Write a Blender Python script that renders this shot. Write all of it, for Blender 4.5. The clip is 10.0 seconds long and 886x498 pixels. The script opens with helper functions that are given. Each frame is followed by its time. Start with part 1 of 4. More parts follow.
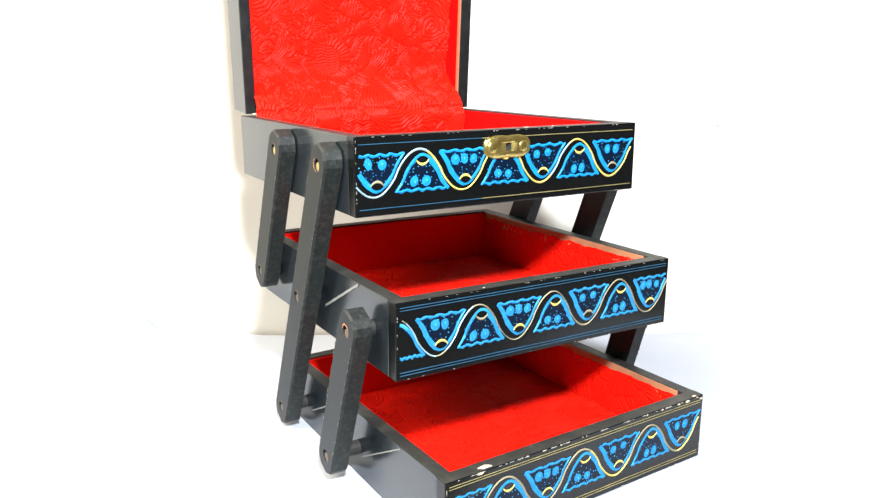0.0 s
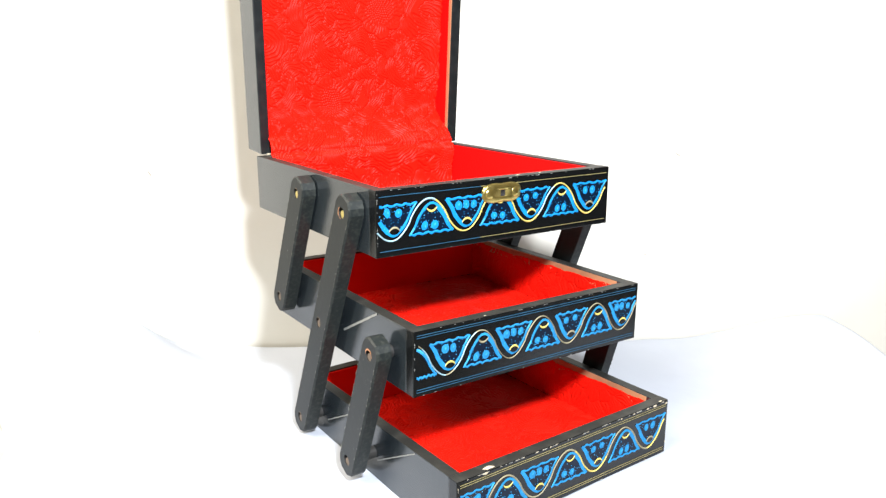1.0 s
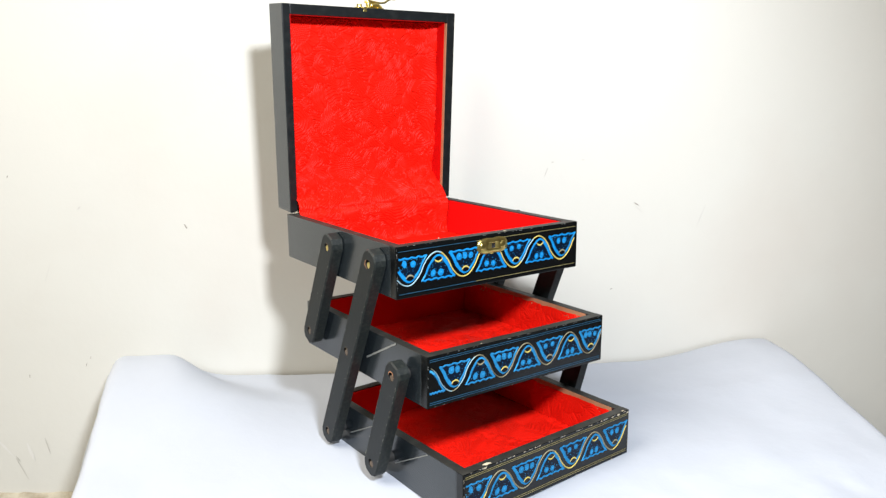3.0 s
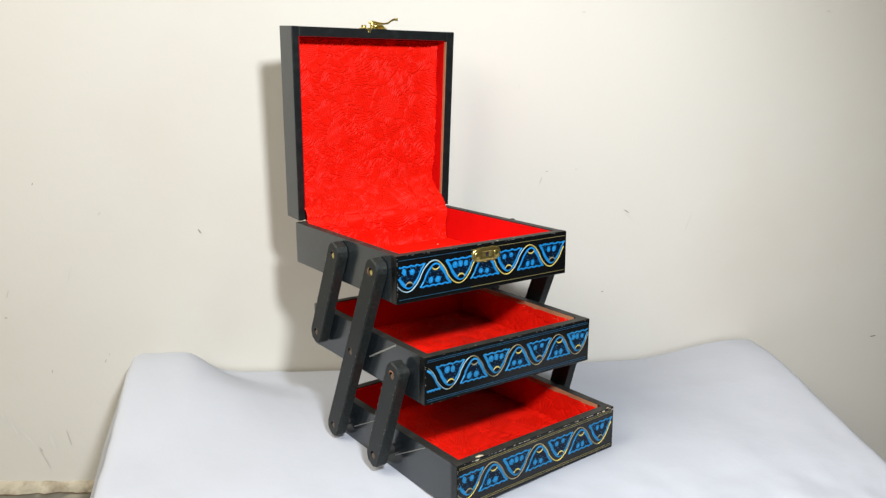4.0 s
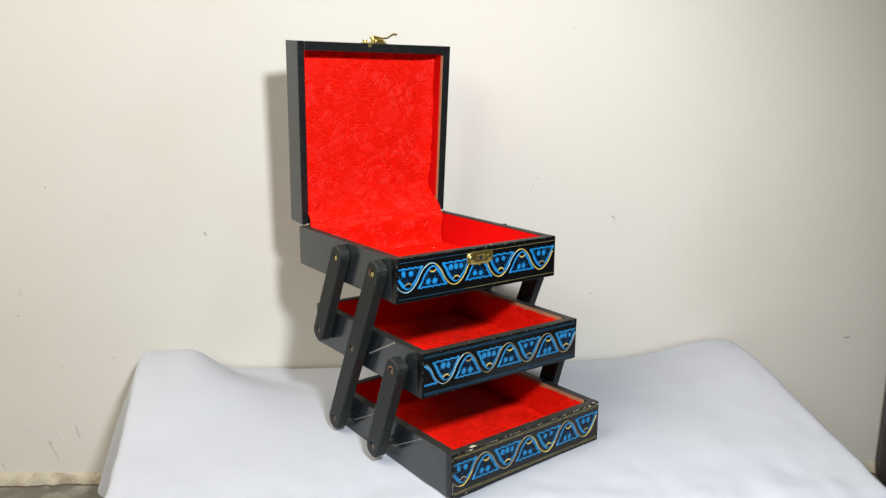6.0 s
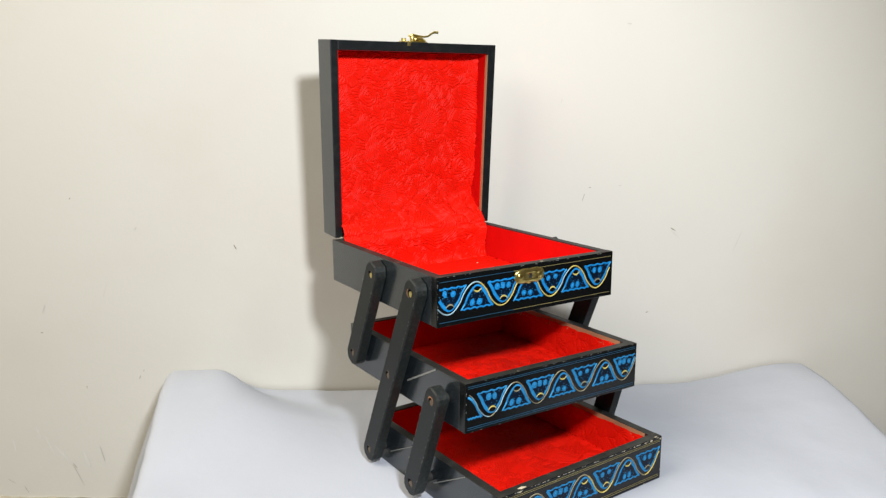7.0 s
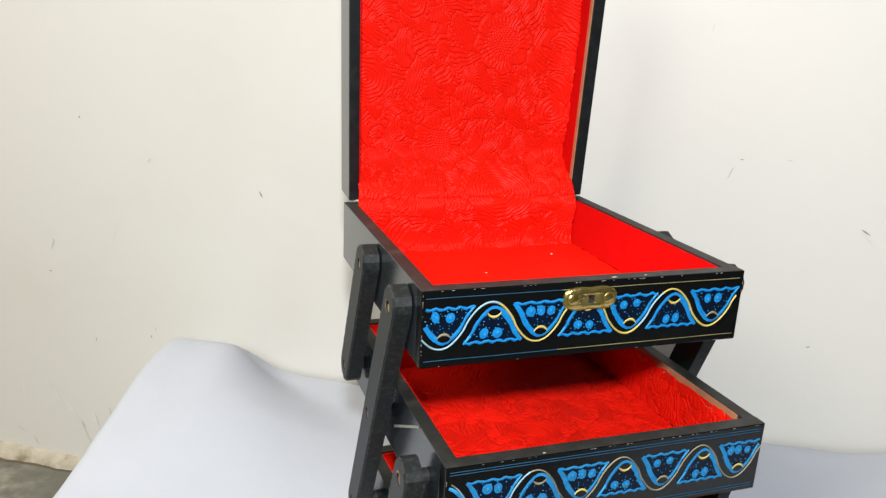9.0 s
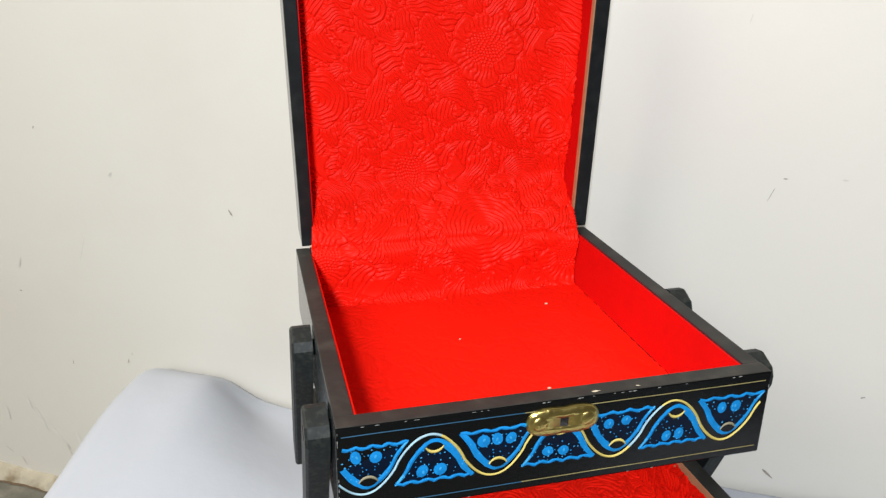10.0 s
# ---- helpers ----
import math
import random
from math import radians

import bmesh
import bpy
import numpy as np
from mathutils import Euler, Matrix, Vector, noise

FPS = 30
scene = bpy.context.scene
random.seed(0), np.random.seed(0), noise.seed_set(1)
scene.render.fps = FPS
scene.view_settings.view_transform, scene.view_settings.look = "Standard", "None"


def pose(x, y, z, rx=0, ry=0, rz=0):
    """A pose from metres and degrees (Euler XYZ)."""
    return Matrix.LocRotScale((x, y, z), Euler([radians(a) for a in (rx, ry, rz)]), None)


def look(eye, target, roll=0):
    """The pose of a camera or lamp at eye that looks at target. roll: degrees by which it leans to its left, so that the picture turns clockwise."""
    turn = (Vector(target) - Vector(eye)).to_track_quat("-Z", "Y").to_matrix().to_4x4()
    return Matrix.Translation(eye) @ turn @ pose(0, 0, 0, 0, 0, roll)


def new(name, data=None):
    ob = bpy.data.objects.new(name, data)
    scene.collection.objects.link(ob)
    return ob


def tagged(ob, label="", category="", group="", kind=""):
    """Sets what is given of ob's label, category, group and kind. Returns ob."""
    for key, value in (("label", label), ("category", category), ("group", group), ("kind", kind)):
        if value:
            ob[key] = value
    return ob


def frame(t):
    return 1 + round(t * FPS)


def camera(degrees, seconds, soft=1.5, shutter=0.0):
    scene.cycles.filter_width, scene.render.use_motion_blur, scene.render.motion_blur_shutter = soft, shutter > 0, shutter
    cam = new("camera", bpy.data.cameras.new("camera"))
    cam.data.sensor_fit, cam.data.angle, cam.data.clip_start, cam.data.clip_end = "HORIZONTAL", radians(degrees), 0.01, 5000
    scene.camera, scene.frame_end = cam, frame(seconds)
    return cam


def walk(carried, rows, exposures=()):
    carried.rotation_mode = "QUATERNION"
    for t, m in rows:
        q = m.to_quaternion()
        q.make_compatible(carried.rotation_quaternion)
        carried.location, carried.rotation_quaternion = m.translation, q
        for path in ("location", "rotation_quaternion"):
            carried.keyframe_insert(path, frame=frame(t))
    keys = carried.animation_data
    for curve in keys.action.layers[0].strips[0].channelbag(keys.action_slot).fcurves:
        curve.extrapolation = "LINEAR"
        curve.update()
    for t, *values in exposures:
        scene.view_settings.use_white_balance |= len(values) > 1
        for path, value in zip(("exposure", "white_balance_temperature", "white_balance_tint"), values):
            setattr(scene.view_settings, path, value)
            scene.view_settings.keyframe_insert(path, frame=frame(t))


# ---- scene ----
cam = camera(60.0, 10.0, 1.35)
ROWS = [
    (0, -0.2383, -0.3343, 0.2236, -30.52, -13.42, 0.05),
    (0.5, -0.2644, -0.3533, 0.2439, -31.83, -13.39, 0.06),
    (1, -0.2901, -0.3709, 0.2629, -33.43, -14.02, -0.05),
    (1.5, -0.3079, -0.3924, 0.2765, -34.76, -14.32, 0.53),
    (2, -0.3248, -0.4136, 0.2895, -34.95, -13.52, 0.54),
    (2.5, -0.3482, -0.4343, 0.3000, -35.35, -12.92, 0.26),
    (2.7, -0.3573, -0.4430, 0.2999, -35.21, -11.96, 0.35),
    (3.8, -0.3906, -0.4862, 0.3175, -35.61, -11.76, 0.44),
    (4, -0.3902, -0.4943, 0.3226, -34.90, -12.26, 0.20),
    (4.5, -0.4024, -0.5076, 0.3278, -34.94, -12.64, 0.24),
    (5, -0.4131, -0.5178, 0.3318, -35.10, -12.87, 0.13),
    (5.2, -0.4162, -0.5212, 0.3310, -35.30, -12.64, 0.08),
    (6.3, -0.4173, -0.5248, 0.3333, -35.46, -12.10, -0.31),
    (6.5, -0.4097, -0.5108, 0.3325, -35.07, -12.81, -0.03),
    (7, -0.3829, -0.4705, 0.3258, -32.46, -11.47, 0.28),
    (7.2, -0.3716, -0.4502, 0.3239, -31.67, -12.16, -0.09),
    (7.5, -0.3442, -0.4212, 0.3191, -31.11, -13.03, -0.71),
    (8, -0.2939, -0.3772, 0.3048, -29.29, -14.69, 0.57),
    (8.2, -0.2738, -0.3628, 0.3000, -27.72, -15.39, 0.33),
    (8.5, -0.2409, -0.3433, 0.3028, -22.91, -16.85, -0.72),
    (8.8, -0.2130, -0.3248, 0.3074, -20.50, -16.46, -2.98),
    (9, -0.1903, -0.3185, 0.3085, -18.21, -16.14, -2.63),
    (9.2, -0.1759, -0.3052, 0.3126, -17.19, -16.67, -2.87),
    (9.5, -0.1454, -0.2741, 0.3197, -16.34, -17.75, -2.18),
    (10, -0.1125, -0.2346, 0.3490, -14.43, -20.83, -0.69),
]
EXPOSURES = [(0.0, 1.22, 6350, 10), (0.5, 1.15, 6330, 10), (1.0, 1.05, 6300, 10), (1.5, 0.92, 6250, 10), (2.0, 0.76, 6200, 10), (2.5, 0.55, 6150, 10), (3.9, 0.0, 6400, 10), (4.5, -0.08, 6450, 10), (6.5, -0.10, 6450, 10), (7.5, -0.02, 6430, 10), (8.5, 0.09, 6380, 10), (9.2, -0.02, 6350, 10), (10.0, -0.08, 6330, 10)]
walk(cam, [(t, pose(x, y, z, 90 + pitch, roll, yaw)) for t, x, y, z, yaw, pitch, roll in ROWS], EXPOSURES)

# ---- light ----
world = bpy.data.worlds.new("world")
scene.world = world
world.use_nodes = True
world.node_tree.nodes["Background"].inputs["Color"].default_value = (0.9, 0.95, 1.0, 1)
world.node_tree.nodes["Background"].inputs["Strength"].default_value = 0.02


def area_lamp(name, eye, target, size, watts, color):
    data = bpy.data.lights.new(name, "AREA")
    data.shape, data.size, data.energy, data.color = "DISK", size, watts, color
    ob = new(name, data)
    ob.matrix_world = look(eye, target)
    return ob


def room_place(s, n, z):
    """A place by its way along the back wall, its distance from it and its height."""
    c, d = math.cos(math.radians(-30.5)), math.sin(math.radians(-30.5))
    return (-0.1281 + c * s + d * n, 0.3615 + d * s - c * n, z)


bulb = bpy.data.lights.new("lamp", "SPOT")
bulb.energy, bulb.shadow_soft_size, bulb.color = 35.0, 0.036, (0.968, 0.985, 1.0)
bulb.spot_size, bulb.spot_blend = math.radians(120), 0.75
new("lamp", bulb).matrix_world = look((-0.252, -0.53, 0.565), (-0.09, 0.2, 0.105))
# unseen warm fill lamp, added on the left to lift wall, cloth and shadows
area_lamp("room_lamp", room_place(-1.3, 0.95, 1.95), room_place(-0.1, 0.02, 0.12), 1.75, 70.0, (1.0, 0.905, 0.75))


# ---- materials ----
def material(name, color, rough=0.5, metal=0.0, vary=0.15, scale=40.0, bump=0.0, bump_scale=200.0, coat=0.0, stain=None, stain_scale=6.0, spec=0.5):
    m = bpy.data.materials.new(name)
    m.use_nodes = True
    nt = m.node_tree
    b = nt.nodes["Principled BSDF"]
    b.inputs["Roughness"].default_value = rough
    b.inputs["Metallic"].default_value = metal
    b.inputs["Coat Weight"].default_value = coat
    b.inputs["Coat Roughness"].default_value = 0.15
    b.inputs["Specular IOR Level"].default_value = spec
    co = nt.nodes.new("ShaderNodeTexCoord")
    n1 = nt.nodes.new("ShaderNodeTexNoise")
    n1.inputs["Scale"].default_value, n1.inputs["Detail"].default_value = scale, 6
    nt.links.new(co.outputs["Object"], n1.inputs["Vector"])
    ramp = nt.nodes.new("ShaderNodeMix")
    ramp.data_type = "RGBA"
    dark = [c * (1 - vary) for c in color]
    lite = [min(1.0, c * (1 + vary)) for c in color]
    ramp.inputs[6].default_value, ramp.inputs[7].default_value = (*dark, 1), (*lite, 1)
    nt.links.new(n1.outputs["Fac"], ramp.inputs[0])
    out = ramp.outputs[2]
    if stain:
        n2 = nt.nodes.new("ShaderNodeTexNoise")
        n2.inputs["Scale"].default_value, n2.inputs["Detail"].default_value = stain_scale, 8
        nt.links.new(co.outputs["Object"], n2.inputs["Vector"])
        cr = nt.nodes.new("ShaderNodeValToRGB")
        cr.color_ramp.elements[0].position, cr.color_ramp.elements[1].position = 0.48, 0.72
        nt.links.new(n2.outputs["Fac"], cr.inputs["Fac"])
        mx = nt.nodes.new("ShaderNodeMix")
        mx.data_type = "RGBA"
        nt.links.new(cr.outputs["Color"], mx.inputs[0])
        nt.links.new(out, mx.inputs[6])
        mx.inputs[7].default_value = (*stain, 1)
        out = mx.outputs[2]
    nt.links.new(out, b.inputs["Base Color"])
    if bump:
        n3 = nt.nodes.new("ShaderNodeTexNoise")
        n3.inputs["Scale"].default_value, n3.inputs["Detail"].default_value = bump_scale, 5
        nt.links.new(co.outputs["Object"], n3.inputs["Vector"])
        bp = nt.nodes.new("ShaderNodeBump")
        bp.inputs["Strength"].default_value, bp.inputs["Distance"].default_value = 1.0, bump
        nt.links.new(n3.outputs["Fac"], bp.inputs["Height"])
        nt.links.new(bp.outputs["Normal"], b.inputs["Normal"])
    return m


LACQUER = material("black_lacquer", (0.003, 0.0036, 0.004), 0.22, 0, 0.3, 30, 0.00004, 300, 0, spec=0.36)
# black for the lid's forward faces, with their shade put into the colour
LID_FRONT_BLACK = material("lid_shaded_black", (0.009, 0.011, 0.012), 0.32, 0, 0.4, 60, 0.00008, 260, 0, (0.017, 0.019, 0.019), 120, 0.3)
SATIN = material("satin_black_wood", (0.0135, 0.0180, 0.0215), 0.19, 0, 0.3, 25, 0.00005, 260, 0, (0.020, 0.025, 0.029), 18, 0.8)
WORN = material("worn_wood_edge", (0.0085, 0.0112, 0.0112), 0.55, 0, 0.4, 60, 0.0001, 600, 0, (0.027, 0.030, 0.026), 420, 0.3)
ARM_BLACK = material("worn_black_wood", (0.0048, 0.0070, 0.0074), 0.48, 0, 0.25, 18, 0.00008, 300, 0, (0.0082, 0.0106, 0.0106), 14, 0.32)
RIM = material("dusty_black_rim", (0.0175, 0.0172, 0.0155), 0.55, 0, 0.35, 60, 0.0001, 300, 0, (0.036, 0.035, 0.030), 90, 0.3)
RED = material("embossed_red_paper", (0.72, 0.010, 0.0030), 0.45, 0, 0.06, 60, 0.00006, 900, 0, spec=0.10)
RED_TRAY = material("red_tray_paper", (0.68, 0.009, 0.0030), 0.5, 0, 0.08, 60, 0.00006, 900, 0, spec=0.06)
RED_PLAIN = material("plain_red_paper", (0.52, 0.003, 0.0025), 0.5, 0, 0.1, 50, 0.00015, 400, spec=0.12)
RAW = material("bare_wood", (0.37, 0.175, 0.085), 0.7, 0, 0.25, 120, 0.0001, 300)
CHIP = material("chipped_filler", (0.46, 0.40, 0.29), 0.7, 0, 0.3, 200)
SCRATCH = material("pale_scratch", (0.20, 0.205, 0.195), 0.6, 0, 0.5, 500)
DUST = material("dusty_nick", (0.11, 0.115, 0.095), 0.7, 0, 0.5, 500)
BRASS = material("brass", (0.74, 0.60, 0.20), 0.30, 1.0, 0.2, 150, 0.0006, 300)
DULL = material("dull_screw", (0.11, 0.075, 0.045), 0.45, 0, 0.4, 300)
HOLE = material("dark_hole", (0.01, 0.009, 0.008), 0.7)
BLUE = material("blue_paint", (0.009, 0.195, 0.50), 0.6, 0, 0.4, 260, spec=0.1)
DULL_BLUE = material("dull_blue_paint", (0.020, 0.19, 0.42), 0.6, 0, 0.45, 260, spec=0.12)
LIGHT_BLUE = material("light_blue_paint", (0.045, 0.30, 0.60), 0.6, 0, 0.4, 260, spec=0.1)
NAVY = material("thin_blue_paint", (0.0008, 0.0050, 0.016), 0.4, 0, 0.6, 420, spec=0.2)
PALE = material("pale_blue_paint", (0.28, 0.43, 0.50), 0.6, 0, 0.3, 200, spec=0.12)
CREAM = material("cream_paint", (0.24, 0.215, 0.14), 0.6, 0, 0.35, 160, spec=0.12)
YELLOW = material("yellow_paint", (0.55, 0.44, 0.12), 0.6, 0, 0.3, 160, spec=0.12)
FINE = material("fine_line_paint", (0.016, 0.075, 0.14), 0.5, 0, 0.6, 120, spec=0.2)
FINE_GOLD = material("fine_gold_line_paint", (0.22, 0.19, 0.08), 0.5, 0, 0.6, 120, spec=0.2)
CLOTH = material("white_cotton_cloth", (0.395, 0.422, 0.478), 0.9, 0, 0.05, 9, 0.0010, 30)
WALL = material("cream_wall_paint", (0.607, 0.598, 0.553), 0.75, 0, 0.03, 3, 0.0003, 70, 0, (0.582, 0.558, 0.51), 4)
PLASTER = material("rough_plaster", (0.38, 0.35, 0.275), 0.9, 0, 0.3, 70, 0.0025, 110, 0, (0.20, 0.16, 0.105), 60)
STONE = material("grey_stone_floor", (0.105, 0.103, 0.084), 0.6, 0, 0.5, 60, 0.0006, 160, 0, (0.235, 0.225, 0.185), 42)
# ceiling and out-of-view walls: dark colours chosen to cut bounce and reflections
CEILING = material("dark_unseen_ceiling", (0.20, 0.14, 0.09), 0.8, 0, 0.2, 3)
DIM_WALL = material("dark_unseen_wall", (0.16, 0.13, 0.10), 0.8, 0, 0.1, 3)
SCUFF = material("wall_scuff", (0.27, 0.245, 0.21), 0.9, 0, 0.5, 300)
SMEAR = material("grey_wall_scratch", (0.44, 0.425, 0.385), 0.9, 0, 0.2, 200)
SMEAR_PALE = material("pale_wall_smear", (0.64, 0.63, 0.60), 0.85, 0, 0.06, 200)
SCUFF_PALE = material("faint_wall_scuff", (0.53, 0.515, 0.48), 0.9, 0, 0.1, 300)
DARK = material("dark_block_surface", (0.02, 0.018, 0.02), 0.5, 0, 0.4, 20)
TABLE = material("plain_table_wood", (0.25, 0.16, 0.09), 0.6, 0, 0.3, 30)


# ---- mesh helpers ----
def to_mesh(name, bm, mats):
    me = bpy.data.meshes.new(name)
    bmesh.ops.recalc_face_normals(bm, faces=bm.faces)
    bm.to_mesh(me)
    bm.free()
    for m in mats if isinstance(mats, (list, tuple)) else [mats]:
        me.materials.append(m)
    return me


def part(name, bm, mats, parent, label=""):
    ob = new(name, to_mesh(name, bm, mats))
    ob.parent = parent
    return tagged(ob, label) if label else ob


def smooth(ob):
    ob.data.polygons.foreach_set("use_smooth", [True] * len(ob.data.polygons))
    return ob


def add_box(bm, lo, hi, bevel=0.0, index=0):
    r = bmesh.ops.create_cube(bm, size=1.0)
    vs = r["verts"]
    for v in vs:
        v.co = Vector([lo[i] if v.co[i] < 0 else hi[i] for i in range(3)])
    fs = list({f for v in vs for f in v.link_faces})
    for f in fs:
        f.material_index = index
    if bevel:
        es = list({e for v in vs for e in v.link_edges})
        bmesh.ops.bevel(bm, geom=es, offset=bevel, segments=2, affect="EDGES", profile=0.6)
    return fs


def ribbon(bm, pts, widths, y=-0.0001, rise=0.00025, index=0, pick=None):
    """A painted stroke in the x-z plane: thin at its edges, a little raised along its middle."""
    rows = []
    for i, (x, z) in enumerate(pts):
        a, b = pts[max(0, i - 1)], pts[min(len(pts) - 1, i + 1)]
        tx, tz = b[0] - a[0], b[1] - a[1]
        k = math.hypot(tx, tz) or 1.0
        nx, nz = -tz / k, tx / k
        h = (widths[i] if isinstance(widths, list) else widths) / 2
        rows.append([bm.verts.new((x + nx * h, y, z + nz * h)), bm.verts.new((x, y - rise, z)), bm.verts.new((x - nx * h, y, z - nz * h))])
    for i, (r, s) in enumerate(zip(rows, rows[1:])):
        for j in range(2):
            f = bm.faces.new((r[j], r[j + 1], s[j + 1], s[j]))
            f.material_index = pick(pts[i][0]) if pick else index


def blob(bm, x, z, rx, rz, y=-0.0002, rise=0.0002, index=0, n=9, turn=0.0):
    c = bm.verts.new((x, y - rise, z))
    ring = []
    for k in range(n):
        a = 2 * math.pi * k / n
        px, pz = rx * math.cos(a), rz * math.sin(a)
        ring.append(bm.verts.new((x + px * math.cos(turn) - pz * math.sin(turn), y, z + px * math.sin(turn) + pz * math.cos(turn))))
    for k in range(n):
        bm.faces.new((c, ring[k], ring[(k + 1) % n])).material_index = index


# ---- the embossed pattern of the lining paper ----
GRAIN = 0.00042
PAPER_W, PAPER_L = 400, 600


def emboss():
    """Heights of the pressed paper, 1 on its face and less in its lines: flowers with seeded hearts among overlapping feather leaves and scrolls."""
    rnd = random.Random(12)
    uu, vv = np.meshgrid(np.arange(PAPER_W) * GRAIN * 1000, np.arange(PAPER_L) * GRAIN * 1000)
    uu, vv = (uu + 1.3 * np.sin(vv * 0.21 + 1.0) * np.cos(uu * 0.13) + 0.5 * np.sin(vv * 0.55 + uu * 0.3), vv + 1.3 * np.sin(uu * 0.19) * np.cos(vv * 0.16 + 2.0) + 0.5 * np.sin(uu * 0.6 - vv * 0.25))
    field = np.ones_like(uu)

    def line(phase, width):
        """A groove wherever the phase passes a whole number."""
        d = np.abs(phase - np.round(phase))
        return np.exp(-(d / width) ** 2)

    def window(x, y, r):
        r += 3
        x0, x1 = max(0, int((x - r) / GRAIN / 1000)), min(PAPER_W, int((x + r) / GRAIN / 1000) + 1)
        y0, y1 = max(0, int((y - r) / GRAIN / 1000)), min(PAPER_L, int((y + r) / GRAIN / 1000) + 1)
        return (slice(y0, y1), slice(x0, x1)) if x1 > x0 and y1 > y0 else None

    def lay(win, depth_in, inside):
        """Puts one piece over those below it: depth_in is its distance to its outline in millimetres."""
        rim = np.exp(-(np.abs(depth_in) / 0.52) ** 2)
        old = field[win]
        field[win] = np.where(depth_in > 0, inside * (1 - rim), old * (1 - 0.9 * rim))

    def leaf(x, y, angle, long, wide, bend, pitch):
        """A bent leaf of parallel strokes that follow its back, with a scalloped outer edge."""
        win = window(x, y, long * 1.2)
        if not win:
            return
        dx, dy = uu[win] - x, vv[win] - y
        ca, sa = math.cos(angle), math.sin(angle)
        a, b = dx * ca + dy * sa, -dx * sa + dy * ca
        turn = 0.5 * long / bend
        d = np.sign(turn) * (np.hypot(a - long / 2, b - turn) - math.hypot(long / 2, turn))
        k = np.clip(a / long, 0, 1)
        half = wide * np.sin(np.pi * k ** 0.8) ** 0.7
        scallop = 1 + 0.18 * np.abs(np.sin(np.pi * a / (pitch * 1.3)))
        inner = np.minimum(np.minimum(d + half * scallop, half * 0.7 - d), np.minimum(a, long - a) * 1.5)
        lay(win, inner, 1.0 - 0.9 * line((d - half * 0.35) / pitch * (0.55 + 0.45 * half / wide) ** -0.6, 0.17))

    def fan(x, y, angle, long, spread, curl):
        """Strokes that sweep out of one stem and bend over together."""
        win = window(x, y, long)
        if not win:
            return
        dx, dy = uu[win] - x, vv[win] - y
        r = np.hypot(dx, dy) + 1e-6
        th = np.arctan2(dy, dx) - angle - curl * (r / long) ** 1.3
        th = (th + np.pi) % (2 * np.pi) - np.pi
        strokes = max(3, round(2 * spread * long / 4.4))
        edge = long * (0.93 - 0.35 * (th / spread) ** 2 + 0.05 * np.cos(th / spread * strokes * np.pi))
        inner = np.minimum((spread - np.abs(th)) * r, edge - r)
        lay(win, inner, 1.0 - 0.9 * line(th / spread * strokes * 0.5, 0.16) * np.clip(r / 3 - 0.3, 0, 1))

    def scroll(x, y, radius, pitch, way, phase):
        win = window(x, y, radius * 1.1)
        if not win:
            return
        dx, dy = uu[win] - x, vv[win] - y
        r, th = np.hypot(dx, dy), np.arctan2(dy, dx)
        edge = radius * (1 + 0.05 * np.sin(5 * th + phase))
        lay(win, edge - r, 1.0 - 0.8 * line(r / pitch + way * th / (2 * np.pi) + 0.12 * np.sin(3 * th + phase), 0.16))

    def flower(x, y, radius, petals, phase):
        win = window(x, y, radius * 1.25)
        if not win:
            return
        dx, dy = uu[win] - x, vv[win] - y
        r, th = np.hypot(dx, dy), np.arctan2(dy, dx) + phase
        heart = radius * 0.50
        edge = radius * (0.88 + 0.16 * np.abs(np.cos(petals * th / 2)))
        strokes = line(th * petals * 4 / (2 * np.pi) + 0.15 * np.sin(r), 0.17) * np.clip((r - heart) / 2.0, 0, 1) * np.clip(1.25 - (r - heart) / (radius * 0.38), 0, 1)
        gaps = line(th * petals / (2 * np.pi) + 0.5, 0.035) * (r > heart)
        face = 1.0 - np.maximum(0.7 * strokes, 0.9 * gaps)
        row = np.round(dy / 1.75)
        sx = dx / 2.0 + 0.5 * (row % 2)
        pit = np.exp(-(((sx - np.round(sx)) * 2.0) ** 2 + (dy - row * 1.75) ** 2) / 0.36)
        face = np.where(r < heart, 1.0 - 0.95 * pit, face)
        lay(win, edge - r, face)

    for k in range(360):
        x, y = rnd.uniform(-10, 178), rnd.uniform(-10, 262)
        flow = 2.6 * noise.noise((x * 0.016, y * 0.016, 3.7)) * math.pi + rnd.uniform(-0.5, 0.5)
        if rnd.random() < 0.45:
            fan(x, y, flow, rnd.uniform(18, 36), rnd.uniform(0.40, 0.80), rnd.choice((-1, 1)) * rnd.uniform(0.6, 1.6))
        else:
            leaf(x, y, flow, rnd.uniform(18, 38), rnd.uniform(5.0, 9.5), rnd.choice((-1, 1)) * rnd.uniform(0.5, 1.2), rnd.uniform(2.2, 3.0))
    for x, y, radius in ((8, 92, 17), (150, 112, 11), (104, 178, 25), (40, 40, 10), (138, 22, 12), (30, 232, 12), (122, 236, 10)):
        scroll(x, y, radius, rnd.uniform(2.6, 3.2), rnd.choice((-1, 1)), rnd.uniform(0, 6))
    for x, y in ((62, 137), (108, 64), (6, 192), (160, 200), (18, 12), (70, 244)):
        flower(x, y, rnd.uniform(20, 23), rnd.choice((8, 9)), rnd.uniform(0, 6))
        for j in range(5):
            a = rnd.uniform(0, 2 * math.pi)
            leaf(x + 20 * math.cos(a), y + 20 * math.sin(a), a + rnd.uniform(-0.9, 0.9), rnd.uniform(14, 22), rnd.uniform(3.5, 5.5), rnd.choice((-0.8, 0.8)), 2.3)
